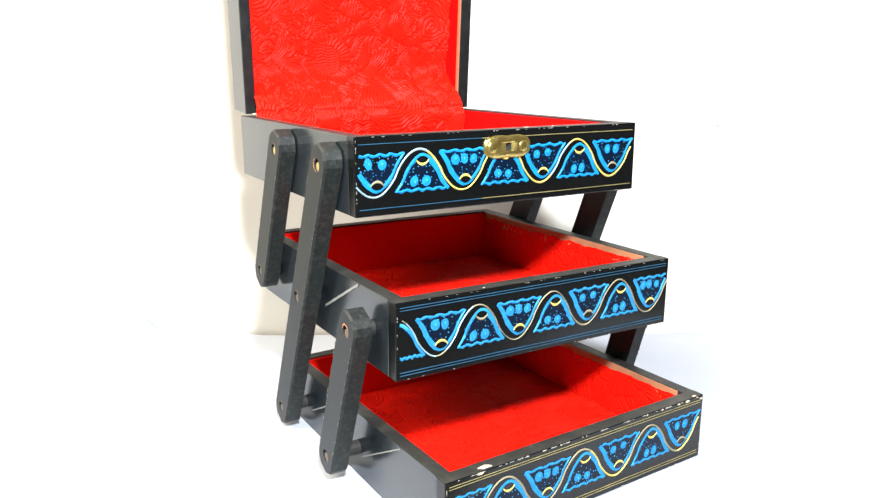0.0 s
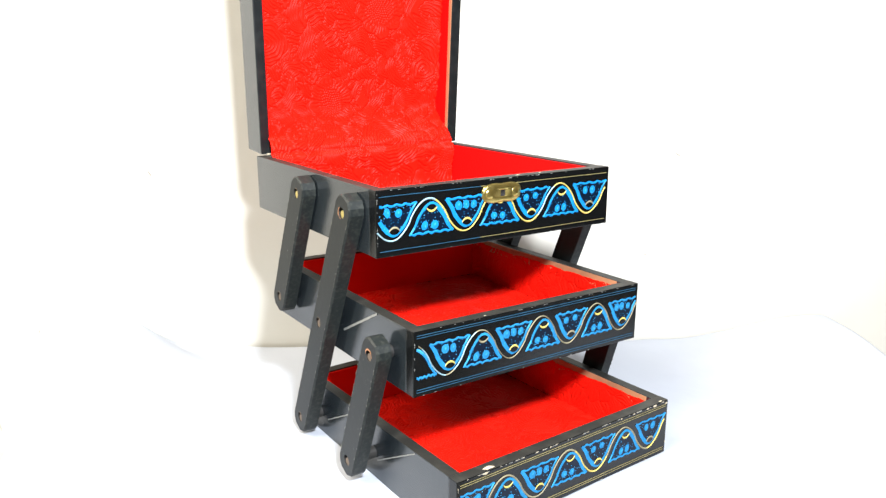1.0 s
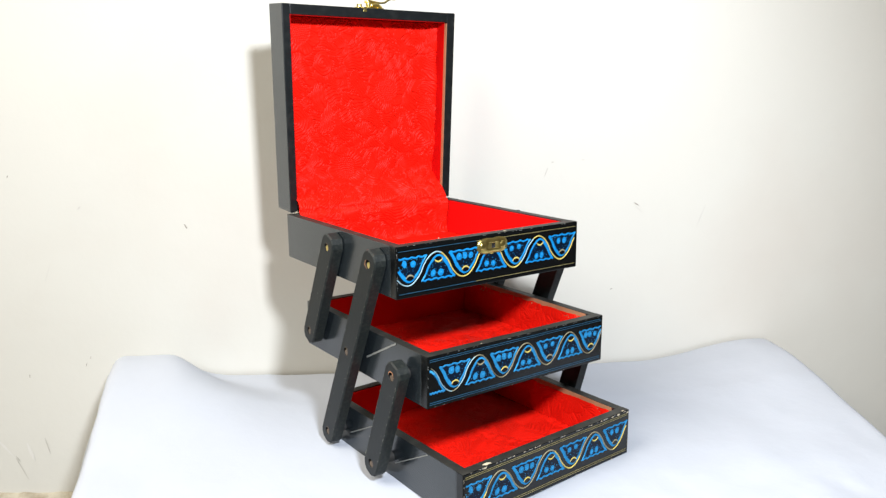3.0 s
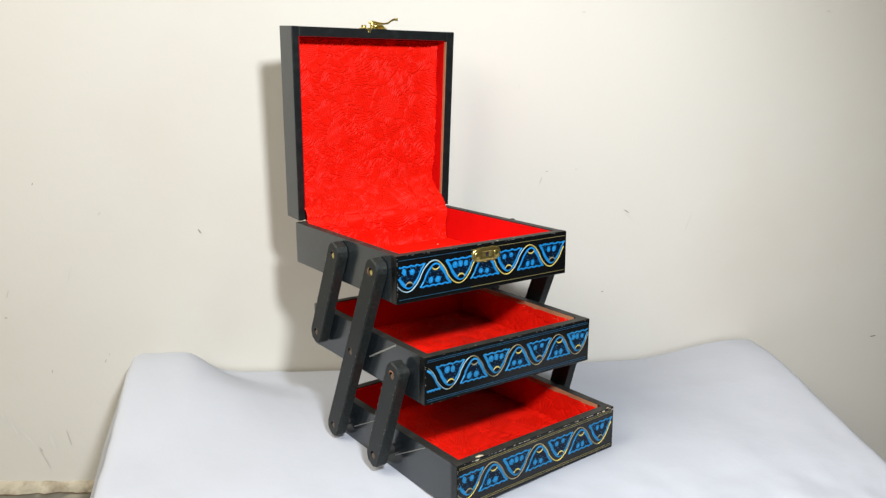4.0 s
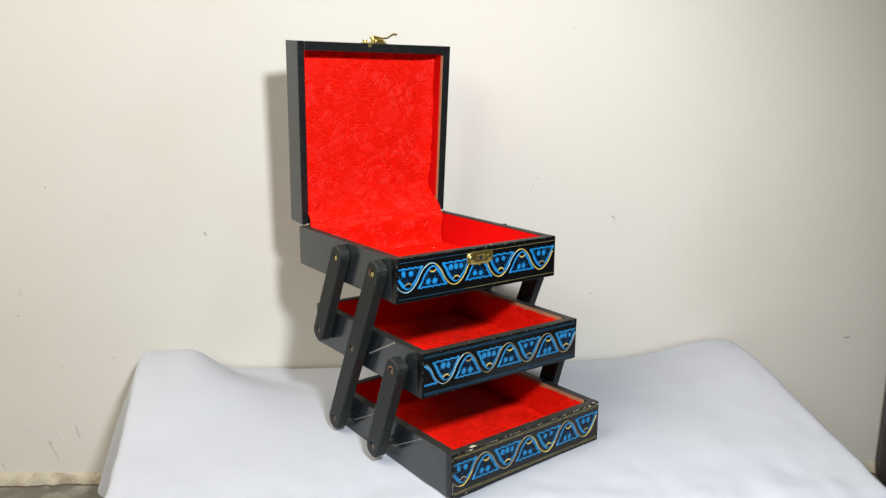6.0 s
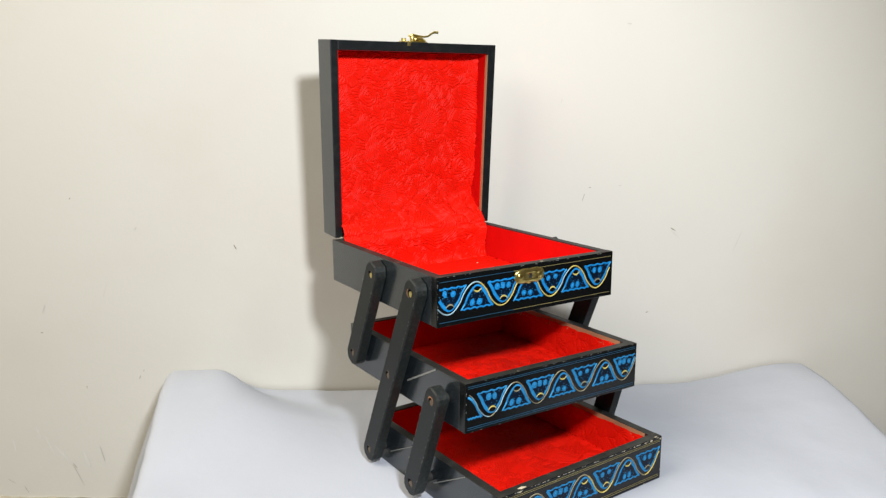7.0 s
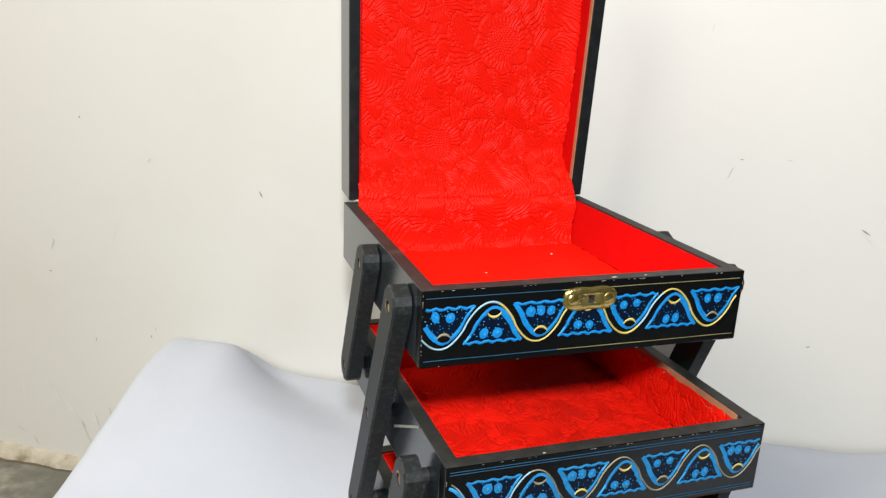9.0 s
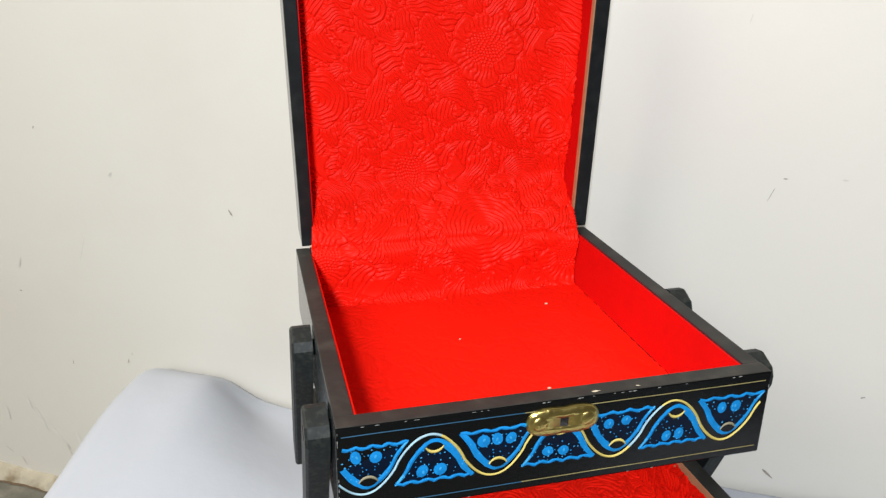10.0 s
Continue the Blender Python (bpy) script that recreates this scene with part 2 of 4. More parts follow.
    return (4 * field + np.roll(field, 1, 0) + np.roll(field, -1, 0) + np.roll(field, 1, 1) + np.roll(field, -1, 1)) / 8


PRESSED = emboss()


def paper(name, rows, cols, place, depth, material, parent, label="", shift=(0, 0), stride=1):
    """A sheet of pressed paper. place(i, j) gives arrays of points and of the directions its face looks in, for arrays of row and column numbers."""
    ii, jj = np.meshgrid(np.arange(0, rows, stride), np.arange(0, cols, stride), indexing="ij")
    points, out = place(ii.astype(float), jj.astype(float))
    pressed = PRESSED[(ii + shift[0]) % PAPER_L, (jj + shift[1]) % PAPER_W]
    verts = (points + out * ((pressed - 1.0) * depth)[..., None]).reshape(-1, 3)
    n, m = ii.shape
    base = (np.arange(n - 1)[:, None] * m + np.arange(m - 1)[None, :]).reshape(-1)
    quads = np.stack([base, base + 1, base + m + 1, base + m], 1)
    me = bpy.data.meshes.new(name)
    me.from_pydata(verts.tolist(), [], quads.tolist())
    me.materials.append(material)
    ob = new(name, me)
    ob.parent = parent
    smooth(ob)
    return tagged(ob, label) if label else ob


# ---- the room: a wall behind, floor, ceiling and the other walls ----
WALL_TURN = math.radians(-30.5)
WALL_FOOT = Vector((-0.1281, 0.3615, 0.0))
ALONG = Vector((math.cos(WALL_TURN), math.sin(WALL_TURN), 0))
AWAY = Vector((ALONG.y, -ALONG.x, 0))
FLOOR_Z, CEIL_Z = -0.151, 2.6


def room(s, n, z):
    """A place by its way along the back wall, its distance from it and its height."""
    return WALL_FOOT + ALONG * s + AWAY * n + Vector((0, 0, z))


def floor_z(s):
    """The old stone floor falls a little along the wall."""
    return FLOOR_Z - 0.027 * (s + 0.25)


ROOM = Matrix.Translation(WALL_FOOT) @ Matrix((( ALONG.x, AWAY.x, 0, 0), (ALONG.y, AWAY.y, 0, 0), (0, 0, 1, 0), (0, 0, 0, 1)))


def slab(name, lo, hi, mat, label, category, bevel=0.0):
    bm = bmesh.new()
    add_box(bm, lo, hi, bevel)
    bmesh.ops.transform(bm, matrix=ROOM, verts=bm.verts)
    return tagged(new(name, to_mesh(name, bm, mat)), label, category, kind="structure")


wall_back = slab("wall_back", (-2.4, -0.12, FLOOR_Z - 0.25), (2.9, 0.0, CEIL_Z + 0.1), WALL, "cream painted plaster wall with faint scuffs", "wall")
# these three walls and the ceiling stay unseen; dark so they return little light
slab("wall_left", (-2.52, -0.12, FLOOR_Z - 0.1), (-2.4, 4.62, CEIL_Z + 0.1), DIM_WALL, "unseen room wall, dark brown to cut bounced light", "wall")
slab("wall_right", (2.9, -0.12, FLOOR_Z - 0.25), (3.02, 4.62, CEIL_Z + 0.1), DIM_WALL, "unseen room wall, dark brown to cut bounced light", "wall")
slab("wall_front", (-2.4, 4.5, FLOOR_Z - 0.25), (2.9, 4.62, CEIL_Z + 0.1), DIM_WALL, "unseen room wall, dark brown to cut bounced light", "wall")
slab("ceiling", (-2.4, 0.0, CEIL_Z), (2.9, 4.5, CEIL_Z + 0.1), CEILING, "unseen ceiling, dark brown to cut bounced light", "ceiling")
floor = slab("floor", (-2.4, 0.0, FLOOR_Z - 0.1), (2.9, 4.5, FLOOR_Z), STONE, "mottled grey stone floor", "floor")
for v in floor.data.vertices:
    v.co.z += floor_z((v.co - WALL_FOOT).dot(ALONG)) - FLOOR_Z


def plaster_foot():
    bm = bmesh.new()
    rows = []
    for i in range(700):
        s = -1.49 + i * 0.005
        k = noise.noise((s * 40, 1.3, 0)) * 0.004 + noise.noise((s * 9, 7.3, 0)) * 0.005 + noise.noise((s * 130, 4.4, 0)) * 0.003
        out = 0.012 + k
        rows.append([bm.verts.new(room(s, n, z)) for n, z in ((0.0, floor_z(s) + 0.0125 + k * 0.4), (0.003, floor_z(s) + 0.0115 + k * 0.4), (out * 0.8, floor_z(s) + 0.005), (out, floor_z(s) - 0.001))])
    for r, q in zip(rows, rows[1:]):
        for j in range(3):
            bm.faces.new((r[j], r[j + 1], q[j + 1], q[j]))
    ob = new("baseboard", to_mesh("baseboard", bm, PLASTER))
    tagged(smooth(ob), "ragged brownish plaster edge at the foot of the wall", "baseboard", kind="structure")
    bm = bmesh.new()
    rows = []
    for i in range(700):
        s = -1.49 + i * 0.005
        k = noise.noise((s * 40, 1.3, 0)) * 0.004 + noise.noise((s * 9, 7.3, 0)) * 0.005 + noise.noise((s * 130, 4.4, 0)) * 0.003
        wide = 0.0013 + 0.0024 * noise.noise((s * 55, 2.7, 0))
        rows.append([bm.verts.new(room(s, 0.0125 + k + d, floor_z(s) + 0.0006)) for d in (-0.001, max(-0.0006, wide))])
    for r, q in zip(rows, rows[1:]):
        bm.faces.new((r[0], r[1], q[1], q[0]))
    part("crack", bm, DULL, ob, "brown ragged gap between plaster and stone")


plaster_foot()


# ---- table under a white cloth ----
def table_edge_left(n):
    return -0.073 + 0.16 * max(0.0, n) if n < 0.3 else -0.025


def table_edge_right(n):
    return 0.650 - 0.05 * n


DEPTH = 0.338


def cloth_height(s, n):
    z = -0.0030 - 0.008 * max(0.0, 1 - n / 0.12)
    out = max(0.0, s - table_edge_left(n) - 0.050)
    z += 0.039 * math.exp(-abs(out / (0.030 + 0.60 * max(0.0, n - 0.03))) ** 1.8) * math.exp(-((n - 0.05) / (0.055 if n < 0.05 else 0.14)) ** 2)
    inside = max(0.0, table_edge_right(n) - 0.012 - s)
    z += 0.023 * math.exp(-abs(inside / 0.085) ** 2) * math.exp(-(n / 0.21) ** 2)
    near = min(1.0, max(0.0, math.hypot(s - 0.26, (n - 0.24)) / 0.17 - 0.7))
    z += near * (0.0026 * noise.noise((s * 9, n * 9, 0.3)) + 0.0014 * noise.noise((s * 24, n * 18, 2.1)) + 0.0005 * noise.noise((s * 60, n * 35, 4.4)))
    brink = min(1.0, max(0.0, (n - 0.27) / 0.06))
    z += brink * (-0.003 + 0.0032 * noise.noise((s * 30 + n * 12, n * 40, 7.7)) + 0.0017 * noise.noise((s * 75, n * 60, 3.3)))
    return z


def cloth():
    bm = bmesh.new()
    hang = 0.185
    us = [-hang + i * 0.0075 for i in range(int((0.75 + 2 * hang) / 0.0075) + 1)]
    ns = [0.004 + i * 0.0075 for i in range(int((DEPTH + hang) / 0.0075) + 1)]

    def over(d, r=0.006, flare=82.0):
        """Way out and way down of cloth that runs d past the edge."""
        if d <= 0:
            return 0.0, 0.0
        a = min(d / r, math.radians(flare))
        rest = max(0.0, d - r * a)
        return r * math.sin(a) + rest * math.cos(a), r * (1 - math.cos(a)) + rest * math.sin(a)

    grid = []
    for n in ns:
        row = []
        nn = min(n, DEPTH)
        on = n - DEPTH
        left, right = table_edge_left(nn), table_edge_right(nn)
        for u in us:
            d = 0.0
            if u < 0:
                s, d, side = left, -u, -1
            elif u > 0.75:
                s, d, side = right, u - 0.75, 1
            else:
                s, side = left + (right - left) * u / 0.75, 0
            o1, z1 = over(d, 0.004 if side < 0 else 0.006, 82.0 - 11.0 * math.exp(-((n - 0.04) / 0.08) ** 2) if side < 0 else 82.0)
            o2, z2 = over(on, 0.022)
            drop = math.hypot(z1, z2) if z1 and z2 else z1 + z2
            fold = min(1.0, drop / 0.1)
            o1 += fold * (0.010 * noise.noise((n * 16, 3.1, side)) + 0.005 * math.sin(n * 150 + 2.0 * noise.noise((n * 20, 8.0, 0)))) if d > 0 else 0
            o2 += fold * 0.012 * noise.noise((u * 14, 9.7, 0)) if on > 0 else 0
            z = cloth_height(s, nn) - drop
            row.append(bm.verts.new(room(s + side * o1, nn + o2, max(z, floor_z(s + side * o1) + 0.004 + 0.002 * noise.noise((u * 30, n * 30, 5))))))
        grid.append(row)
    for r, q in zip(grid, grid[1:]):
        for j in range(len(r) - 1):
            bm.faces.new((r[j], r[j + 1], q[j + 1], q[j]))
    ob = new("tablecloth", to_mesh("tablecloth", bm, CLOTH))
    mod = ob.modifiers.new("thickness", "SOLIDIFY")
    mod.thickness, mod.offset = 0.0012, -1.0
    sub = ob.modifiers.new("soft", "SUBSURF")
    sub.levels, sub.render_levels = 1, 1
    return tagged(smooth(ob), "white cotton cloth draped over a low table", "tablecloth")


cloth()


def low_table():
    base = new("low_table")
    base.location = room(0.28, 0.17, FLOOR_Z)
    base.rotation_euler = (0, 0, WALL_TURN)
    tagged(base, "low wooden table hidden under a white cloth", "table")
    bm = bmesh.new()
    add_box(bm, (-0.30, -0.145, 0.105), (0.33, 0.13, 0.130), 0.003)
    part("tabletop", bm, TABLE, base)
    for x in (-0.27, 0.30):
        for y in (-0.115, 0.10):
            bm = bmesh.new()
            add_box(bm, (x - 0.018, y - 0.018, floor_z(0.28 + x) - FLOOR_Z), (x + 0.018, y + 0.018, 0.105), 0.002)
            part("leg", bm, TABLE, base)


low_table()


# rounded block in place of an unidentified dark shape at the far right
def dark_cabinet():
    bm = bmesh.new()
    add_box(bm, (0.858, 0.015, floor_z(1.0)), (1.15, 0.10, 0.11), 0.02)
    bmesh.ops.transform(bm, matrix=ROOM, verts=bm.verts)
    base = new("dark_cabinet", to_mesh("dark_cabinet", bm, DARK))
    tagged(smooth(base), "dark block with rounded edges standing against the wall", "cabinet")


dark_cabinet()

# ---- the jewellery box ----
W, D, H, TH = 0.180, 0.186, 0.0393, 0.008
TOP_Z = 0.1913
STEP = -0.0763
box = new("jewellery_box")
tagged(box, "black lacquered three-tier cantilever jewellery box with red lining, opened out", "jewellery box")


def tray_pose(dx, dy, z, yaw, roll=0.0):
    return Matrix.Translation((dx, dy + D / 2, z)) @ Matrix.Rotation(yaw, 4, "Z") @ Matrix.Rotation(roll, 4, "Y") @ Matrix.Translation((0, -D / 2, 0))


POSES = {"top": tray_pose(0, 0, TOP_Z - H, 0), "middle": tray_pose(0.0028, -0.0296, TOP_Z + STEP - H + 0.0009, 0.018, 0.0115), "bottom": tray_pose(0.0090, -0.0578, -0.0018, 0.046)}


def rimmed(name, lo, hi, bevel, mat, parent):
    """A board whose top edge is dusty."""
    bm = bmesh.new()
    add_box(bm, lo, hi, bevel)
    bm.normal_update()
    for f in bm.faces:
        if f.normal.z > 0.9 and f.calc_center_median().z > H - 0.002:
            f.material_index = 1
    return part(name, bm, [mat, RIM], parent)


def tray_boards(label):
    """A bottom board that carries the front, the back and two sides."""
    bm = bmesh.new()
    add_box(bm, (-W / 2 + TH, TH, 0.0005), (W / 2 - TH, D - TH, 0.004))
    tray = part("tray", bm, ARM_BLACK, box, label)
    rimmed("front_panel", (-W / 2, 0, 0), (W / 2, TH, H), 0.0007, LACQUER, tray)
    rimmed("back_panel", (-W / 2 + TH, D - TH, 0), (W / 2 - TH, D - 0.0002, H), 0.0004, SATIN, tray)
    rimmed("side_panel", (-W / 2 + 0.0002, TH, 0), (-W / 2 + TH, D, H - 0.0002), 0.0005, SATIN, tray)
    rimmed("side_panel", (W / 2 - TH, TH, 0), (W / 2 - 0.0002, D, H - 0.0002), 0.0005, SATIN, tray)
    return tray


def wave_z(x, crest, half, mid=0.0205, amp=0.0112):
    c = math.cos(math.pi * (x - crest) / half)
    return mid + amp * math.copysign(abs(c) ** 0.8, c)


def motif(tray, cx, up, half, seed, lo=-1.0, hi=1.0, blue=None, bold=1.0):
    """One painted fan between two bends of the wavy line: a thick blue bow, a scalloped foot, berries, seeds and a crescent."""
    rnd = random.Random(seed)
    bm = bmesh.new()
    sg = 1 if up else -1
    mid, amp = 0.0205, 0.0112
    base_v = -0.0098

    def bow(u):
        """Place on the bow, v counted towards the crest."""
        c = math.cos(math.pi * u / half)
        z = amp * math.copysign(abs(c) ** 0.8, c)
        dz = -amp * math.pi / half * math.sin(math.pi * u / half) * 0.95
        k = math.hypot(1, dz)
        return u + dz / k * 0.0034, z - 1 / k * 0.0034

    # the bow is broad where the wavy line falls and thin and pale where it climbs
    ext = half * 0.70
    pts, ws = [], []
    for i in range(33):
        u = -ext + 2 * ext * i / 32
        x, v = bow(u)
        if not lo <= cx + x <= hi:
            continue
        fall = min(1.0, max(0.0, 0.5 + sg * u / ext * 1.3))
        pts.append((cx + x, mid + sg * max(v, base_v - 0.0009 * fall)))
        ws.append((0.0008 + 0.0009 * fall + 0.0013 * math.cos(math.pi * u / ext / 2) ** 0.6) * bold * rnd.uniform(0.88, 1.12))
    left, right = pts[0], pts[-1]
    # thin wash inside
    inner = [bm.verts.new((x, -0.00008, z)) for x, z in pts]
    if len(inner) > 3:
        bm.faces.new(inner).material_index = 1
    pale_end = left[0] + 0.0035 if sg > 0 else right[0] - 0.0035
    ribbon(bm, pts, ws, -0.00012, 0.00035, 0, lambda x: 5 if (x < pale_end if sg > 0 else x > pale_end) else 0)
    foot = []
    for i in range(29):
        k = i / 28
        x = left[0] + (right[0] - left[0]) * k
        v = base_v + 0.0010 * abs(math.sin(k * math.pi * (4 + seed % 2) + seed)) + rnd.uniform(-0.00015, 0.00015)
        foot.append((x, mid + sg * v))
    ribbon(bm, foot, [0.0010 + 0.0006 * abs(math.sin(i * 0.9 + seed)) for i in range(29)], -0.00013, 0.0003, 0)
    # crescent under the bow, black eye above it
    v0 = amp - 0.0043
    arc = [(cx + 0.0040 * math.sin(a), mid + sg * (v0 + 0.0010 - 0.0044 * math.cos(a))) for a in [math.radians(-62 + 124 * i / 10) for i in range(11)]]
    brow = [(cx + 0.0036 * math.sin(a), mid + sg * (v0 - 0.0022 + 0.0030 * math.cos(a))) for a in [math.radians(62 - 124 * i / 10) for i in range(1, 10)]]
    eye = [bm.verts.new((x, -0.00050, z)) for x, z in arc + brow]
    if lo <= cx - 0.004 and cx + 0.004 <= hi:
        bm.faces.new(eye).material_index = 3
        ribbon(bm, arc, [0.0004 + 0.0009 * math.sin(math.pi * i / 10) for i in range(11)], -0.00052, 0.0003, 2)
        for x in (-0.0040, 0.0024) if rnd.random() < 0.7 else (-0.0056, -0.0008, 0.0044):
            bx, bz = cx + x + rnd.uniform(-0.0008, 0.0008), mid + sg * (-0.0047 + rnd.uniform(-0.0007, 0.0007))
            blob(bm, bx, bz, rnd.uniform(0.0020, 0.0027), rnd.uniform(0.0022, 0.0030), -0.00016, 0.0003, 0, 11, rnd.uniform(-0.5, 0.5))
            blob(bm, bx + rnd.uniform(-0.0005, 0.0005), bz + rnd.uniform(-0.0004, 0.0008), 0.0005, 0.0008, -0.00046, 0.0001, 5, 7, rnd.uniform(-0.5, 0.5))
    kept = []
    for k in range(150 if bold == 1.0 else 0):
        u, v = rnd.uniform(-0.012, 0.012), rnd.uniform(base_v + 0.0014, amp - 0.006)
        bx, bv = bow(u)
        if v > bv - 0.0018 or abs(u) > ext * 0.86 or not lo <= cx + u <= hi or (abs(u) < 0.0042 and v > v0 - 0.0040):
            continue
        if any(math.hypot(u - p, v - q) < 0.0013 for p, q in kept) or len(kept) > 34:
            continue
        kept.append((u, v))
        r = rnd.uniform(0.00020, 0.00036)
        blob(bm, cx + u, mid + sg * v, r, r * rnd.uniform(1.0, 1.5), -0.00050, 0.0002, rnd.choice((5, 5, 0, 0)), 6, rnd.uniform(0, 3))
    return part("painted_motif", bm, [blue or BLUE, NAVY, YELLOW if rnd.random() < 0.7 else CREAM, LACQUER, PALE, LIGHT_BLUE], tray)


def decorate(tray, crest, half, wave_mats, wave_pick, lines, line_mats, first, count, partial, blue):
    for i in range(count):
        cx = first + i * half
        motif(tray, cx, abs(((cx - crest) / half) % 2) < 0.5 or abs(((cx - crest) / half) % 2) > 1.5, half, 11 + i + count * 3, -0.0885, 0.0885, blue)
    if partial:
        motif(tray, first - half * 0.98, True, half, 77, -0.0885, 0.0885, blue, 0.6)
    bm = bmesh.new()
    a, b = first - half * (0.44 if not partial else 0.92), first + half * (count - 1 + 0.55)
    pts = [(a + (b - a) * i / 150, 0) for i in range(151)]
    pts = [(x, wave_z(x, crest, half) + 0.0002 * noise.noise((x * 150, crest * 90, 0))) for x, _ in pts]
    ribbon(bm, pts, [(0.00103 if half > 0.0245 else 0.00078) + 0.00030 * noise.noise((x * 60, 4.0, half * 50)) for x, _ in pts], -0.00026, 0.0005, 0, wave_pick)
    part("wavy_line", bm, wave_mats, tray, "pale hand-painted wavy line")
    for z in lines:
        bm = bmesh.new()
        pts = [(-0.0880 + 0.1755 * i / 40, z + 0.00015 * noise.noise((i * 0.2, z * 900, 0))) for i in range(41)]
        ribbon(bm, pts, 0.00042, -0.0001, 0.0002, 0, lambda x: 0 if x < -0.02 else 1)
        part("border_line", bm, line_mats, tray)


def lining(tray, raw_edge, depth, stride, seed):
    """Red paper on the four inner sides and the floor; the right-hand side stops short of the rim and shows bare wood."""
    x0, x1, y0, y1 = -W / 2 + TH, W / 2 - TH, TH, D - TH
    wide, deep = int((x1 - x0) / GRAIN), int((y1 - y0) / GRAIN)

    def over_floor(i, j):
        sag = 0.0003 * np.sin(i * 0.021 + seed) * np.sin(j * 0.017 + 2 * seed)
        return np.stack([x0 + j * GRAIN, y1 - i * GRAIN, 0.0056 + sag], -1), np.array((0.0, 0.0, 1.0))

    paper("floor_lining", deep, wide, over_floor, depth, RED_TRAY, tray, "red embossed paper floor", (int(seed * 37), int(seed * 61)), stride)
    for name, lo, hi in (("front", (x0, y0 + 0.0001, 0.0056), (x1, y0 + 0.0009, H - 0.0012)), ("back", (x0, y1 - 0.0009, 0.0056), (x1, y1 - 0.0001, H - 0.0012)), ("left", (x0 + 0.0001, y0 + 0.001, 0.0056), (x0 + 0.0009, y1 - 0.001, H - 0.0012))):
        bm = bmesh.new()
        add_box(bm, lo, hi)
        part("side_lining", bm, RED_TRAY, tray)
    if not raw_edge:
        bm = bmesh.new()
        add_box(bm, (x1 - 0.0010, y0 + 0.001, 0.0056), (x1 - 0.0001, y1 - 0.001, H - 0.0012))
        part("side_lining", bm, RED_PLAIN, tray, "plain red paper side")
        return
    tall = int((H - 0.0058) / GRAIN)
    torn = np.array([H - 0.0042 + 0.0013 * noise.noise((k * 0.03, seed, 0)) + 0.0006 * noise.noise((k * 0.11, seed, 4)) for k in range(deep)])

    def over_side(i, j):
        top = torn[j.astype(int)]
        z = 0.0054 + (top - 0.0054) * i / (tall - 1)
        return np.stack([0 * i + x1 - 0.0010, y0 + 0.0005 + j * GRAIN, z], -1), np.array((-1.0, 0.0, 0.0))

    paper("side_lining", tall, deep - 2, over_side, depth * 0.8, RED_TRAY, tray, "red embossed paper with a torn upper edge", (int(seed * 90), 50))
    bm = bmesh.new()
    add_box(bm, (x1 - 0.0004, y0 + 0.004, H - 0.009), (x1 + 0.0001, y1 - 0.002, H - 0.0006))
    part("bare_wood_strip", bm, RAW, tray, "strip of bare brown wood above the lining")


def chips(tray, spots):
    for x, y, z, r in spots:
        rnd = random.Random(int((x + 1) * 99991))
        bm = bmesh.new()
        ring = []
        for k in range(9):
            a = 2 * math.pi * k / 9
            q = r * rnd.uniform(0.5, 1.15)
            ring.append((q * math.cos(a) * 1.6, q * math.sin(a)))
        if y <= 0.0:
            vs = [bm.verts.new((x + u, -0.0002, z + v * 0.6)) for u, v in ring]
            c = bm.verts.new((x, -0.0004, z))
        else:
            vs = [bm.verts.new((x + u, y + v * 0.6, H + 0.0002)) for u, v in ring]
            c = bm.verts.new((x, y, H + 0.0005))
        for k in range(9):
            bm.faces.new((c, vs[k], vs[(k + 1) % 9]))
        part("paint_chip", bm, CHIP, tray, "chip in the lacquer showing pale filler")


def edge_wear(tray, seed, count, pale):
    """Small flakes of lost lacquer along the front panel's edges."""
    rnd = random.Random(seed)
    bm = bmesh.new()
    for k in range(count):
        length, width = rnd.uniform(0.0003, 0.0011) * (1 + pale), rnd.uniform(0.00010, 0.00028) * (1 + 0.5 * pale)
        where = rnd.random()
        if where < 0.55:
            c, u, v = Vector((rnd.uniform(-0.088, 0.088), -0.00025, H - 0.0006)), Vector((1, 0, 0)), Vector((0, 0, 1))
        elif where < 0.75:
            c, u, v = Vector((rnd.uniform(-0.088, 0.088), -0.00025, 0.0006)), Vector((1, 0, 0)), Vector((0, 0, 1))
        else:
            c, u, v = Vector((rnd.choice((-1, 1)) * (W / 2 - 0.0006), -0.00025, rnd.uniform(0.002, H - 0.002))), Vector((0, 0, 1)), Vector((1, 0, 0))
        ring = []
        for i in range(7):
            a = 2 * math.pi * i / 7
            ring.append(bm.verts.new(c + u * (length * math.cos(a) * rnd.uniform(0.6, 1.1)) + v * (width * math.sin(a) * rnd.uniform(0.6, 1.3))))
        top = bm.verts.new(c + Vector((0, -0.0001, 0)))
        for i in range(7):
            bm.faces.new((top, ring[i], ring[(i + 1) % 7])).material_index = 0 if pale and rnd.random() < 0.35 else 1
    tagged(part("edge_wear", bm, [CHIP, SCRATCH], tray), "small pale flakes along the worn edges", kind="stuff")


TRAYS = {}
for key, label in (("top", "top tray"), ("middle", "middle tray"), ("bottom", "bottom tray")):
    tray = tray_boards({"top": "top tray with a brass lock plate", "middle": "middle tray with blue and cream ornament", "bottom": "bottom tray with chipped front edge"}[key])
    tray.matrix_basis = POSES[key]
    TRAYS[key] = tray
    lining(tray, key != "top", 0.0005 if key == "top" else 0.0009, 2 if key == "top" else 1, {"top": 1, "middle": 2.5, "bottom": 5.5}[key])

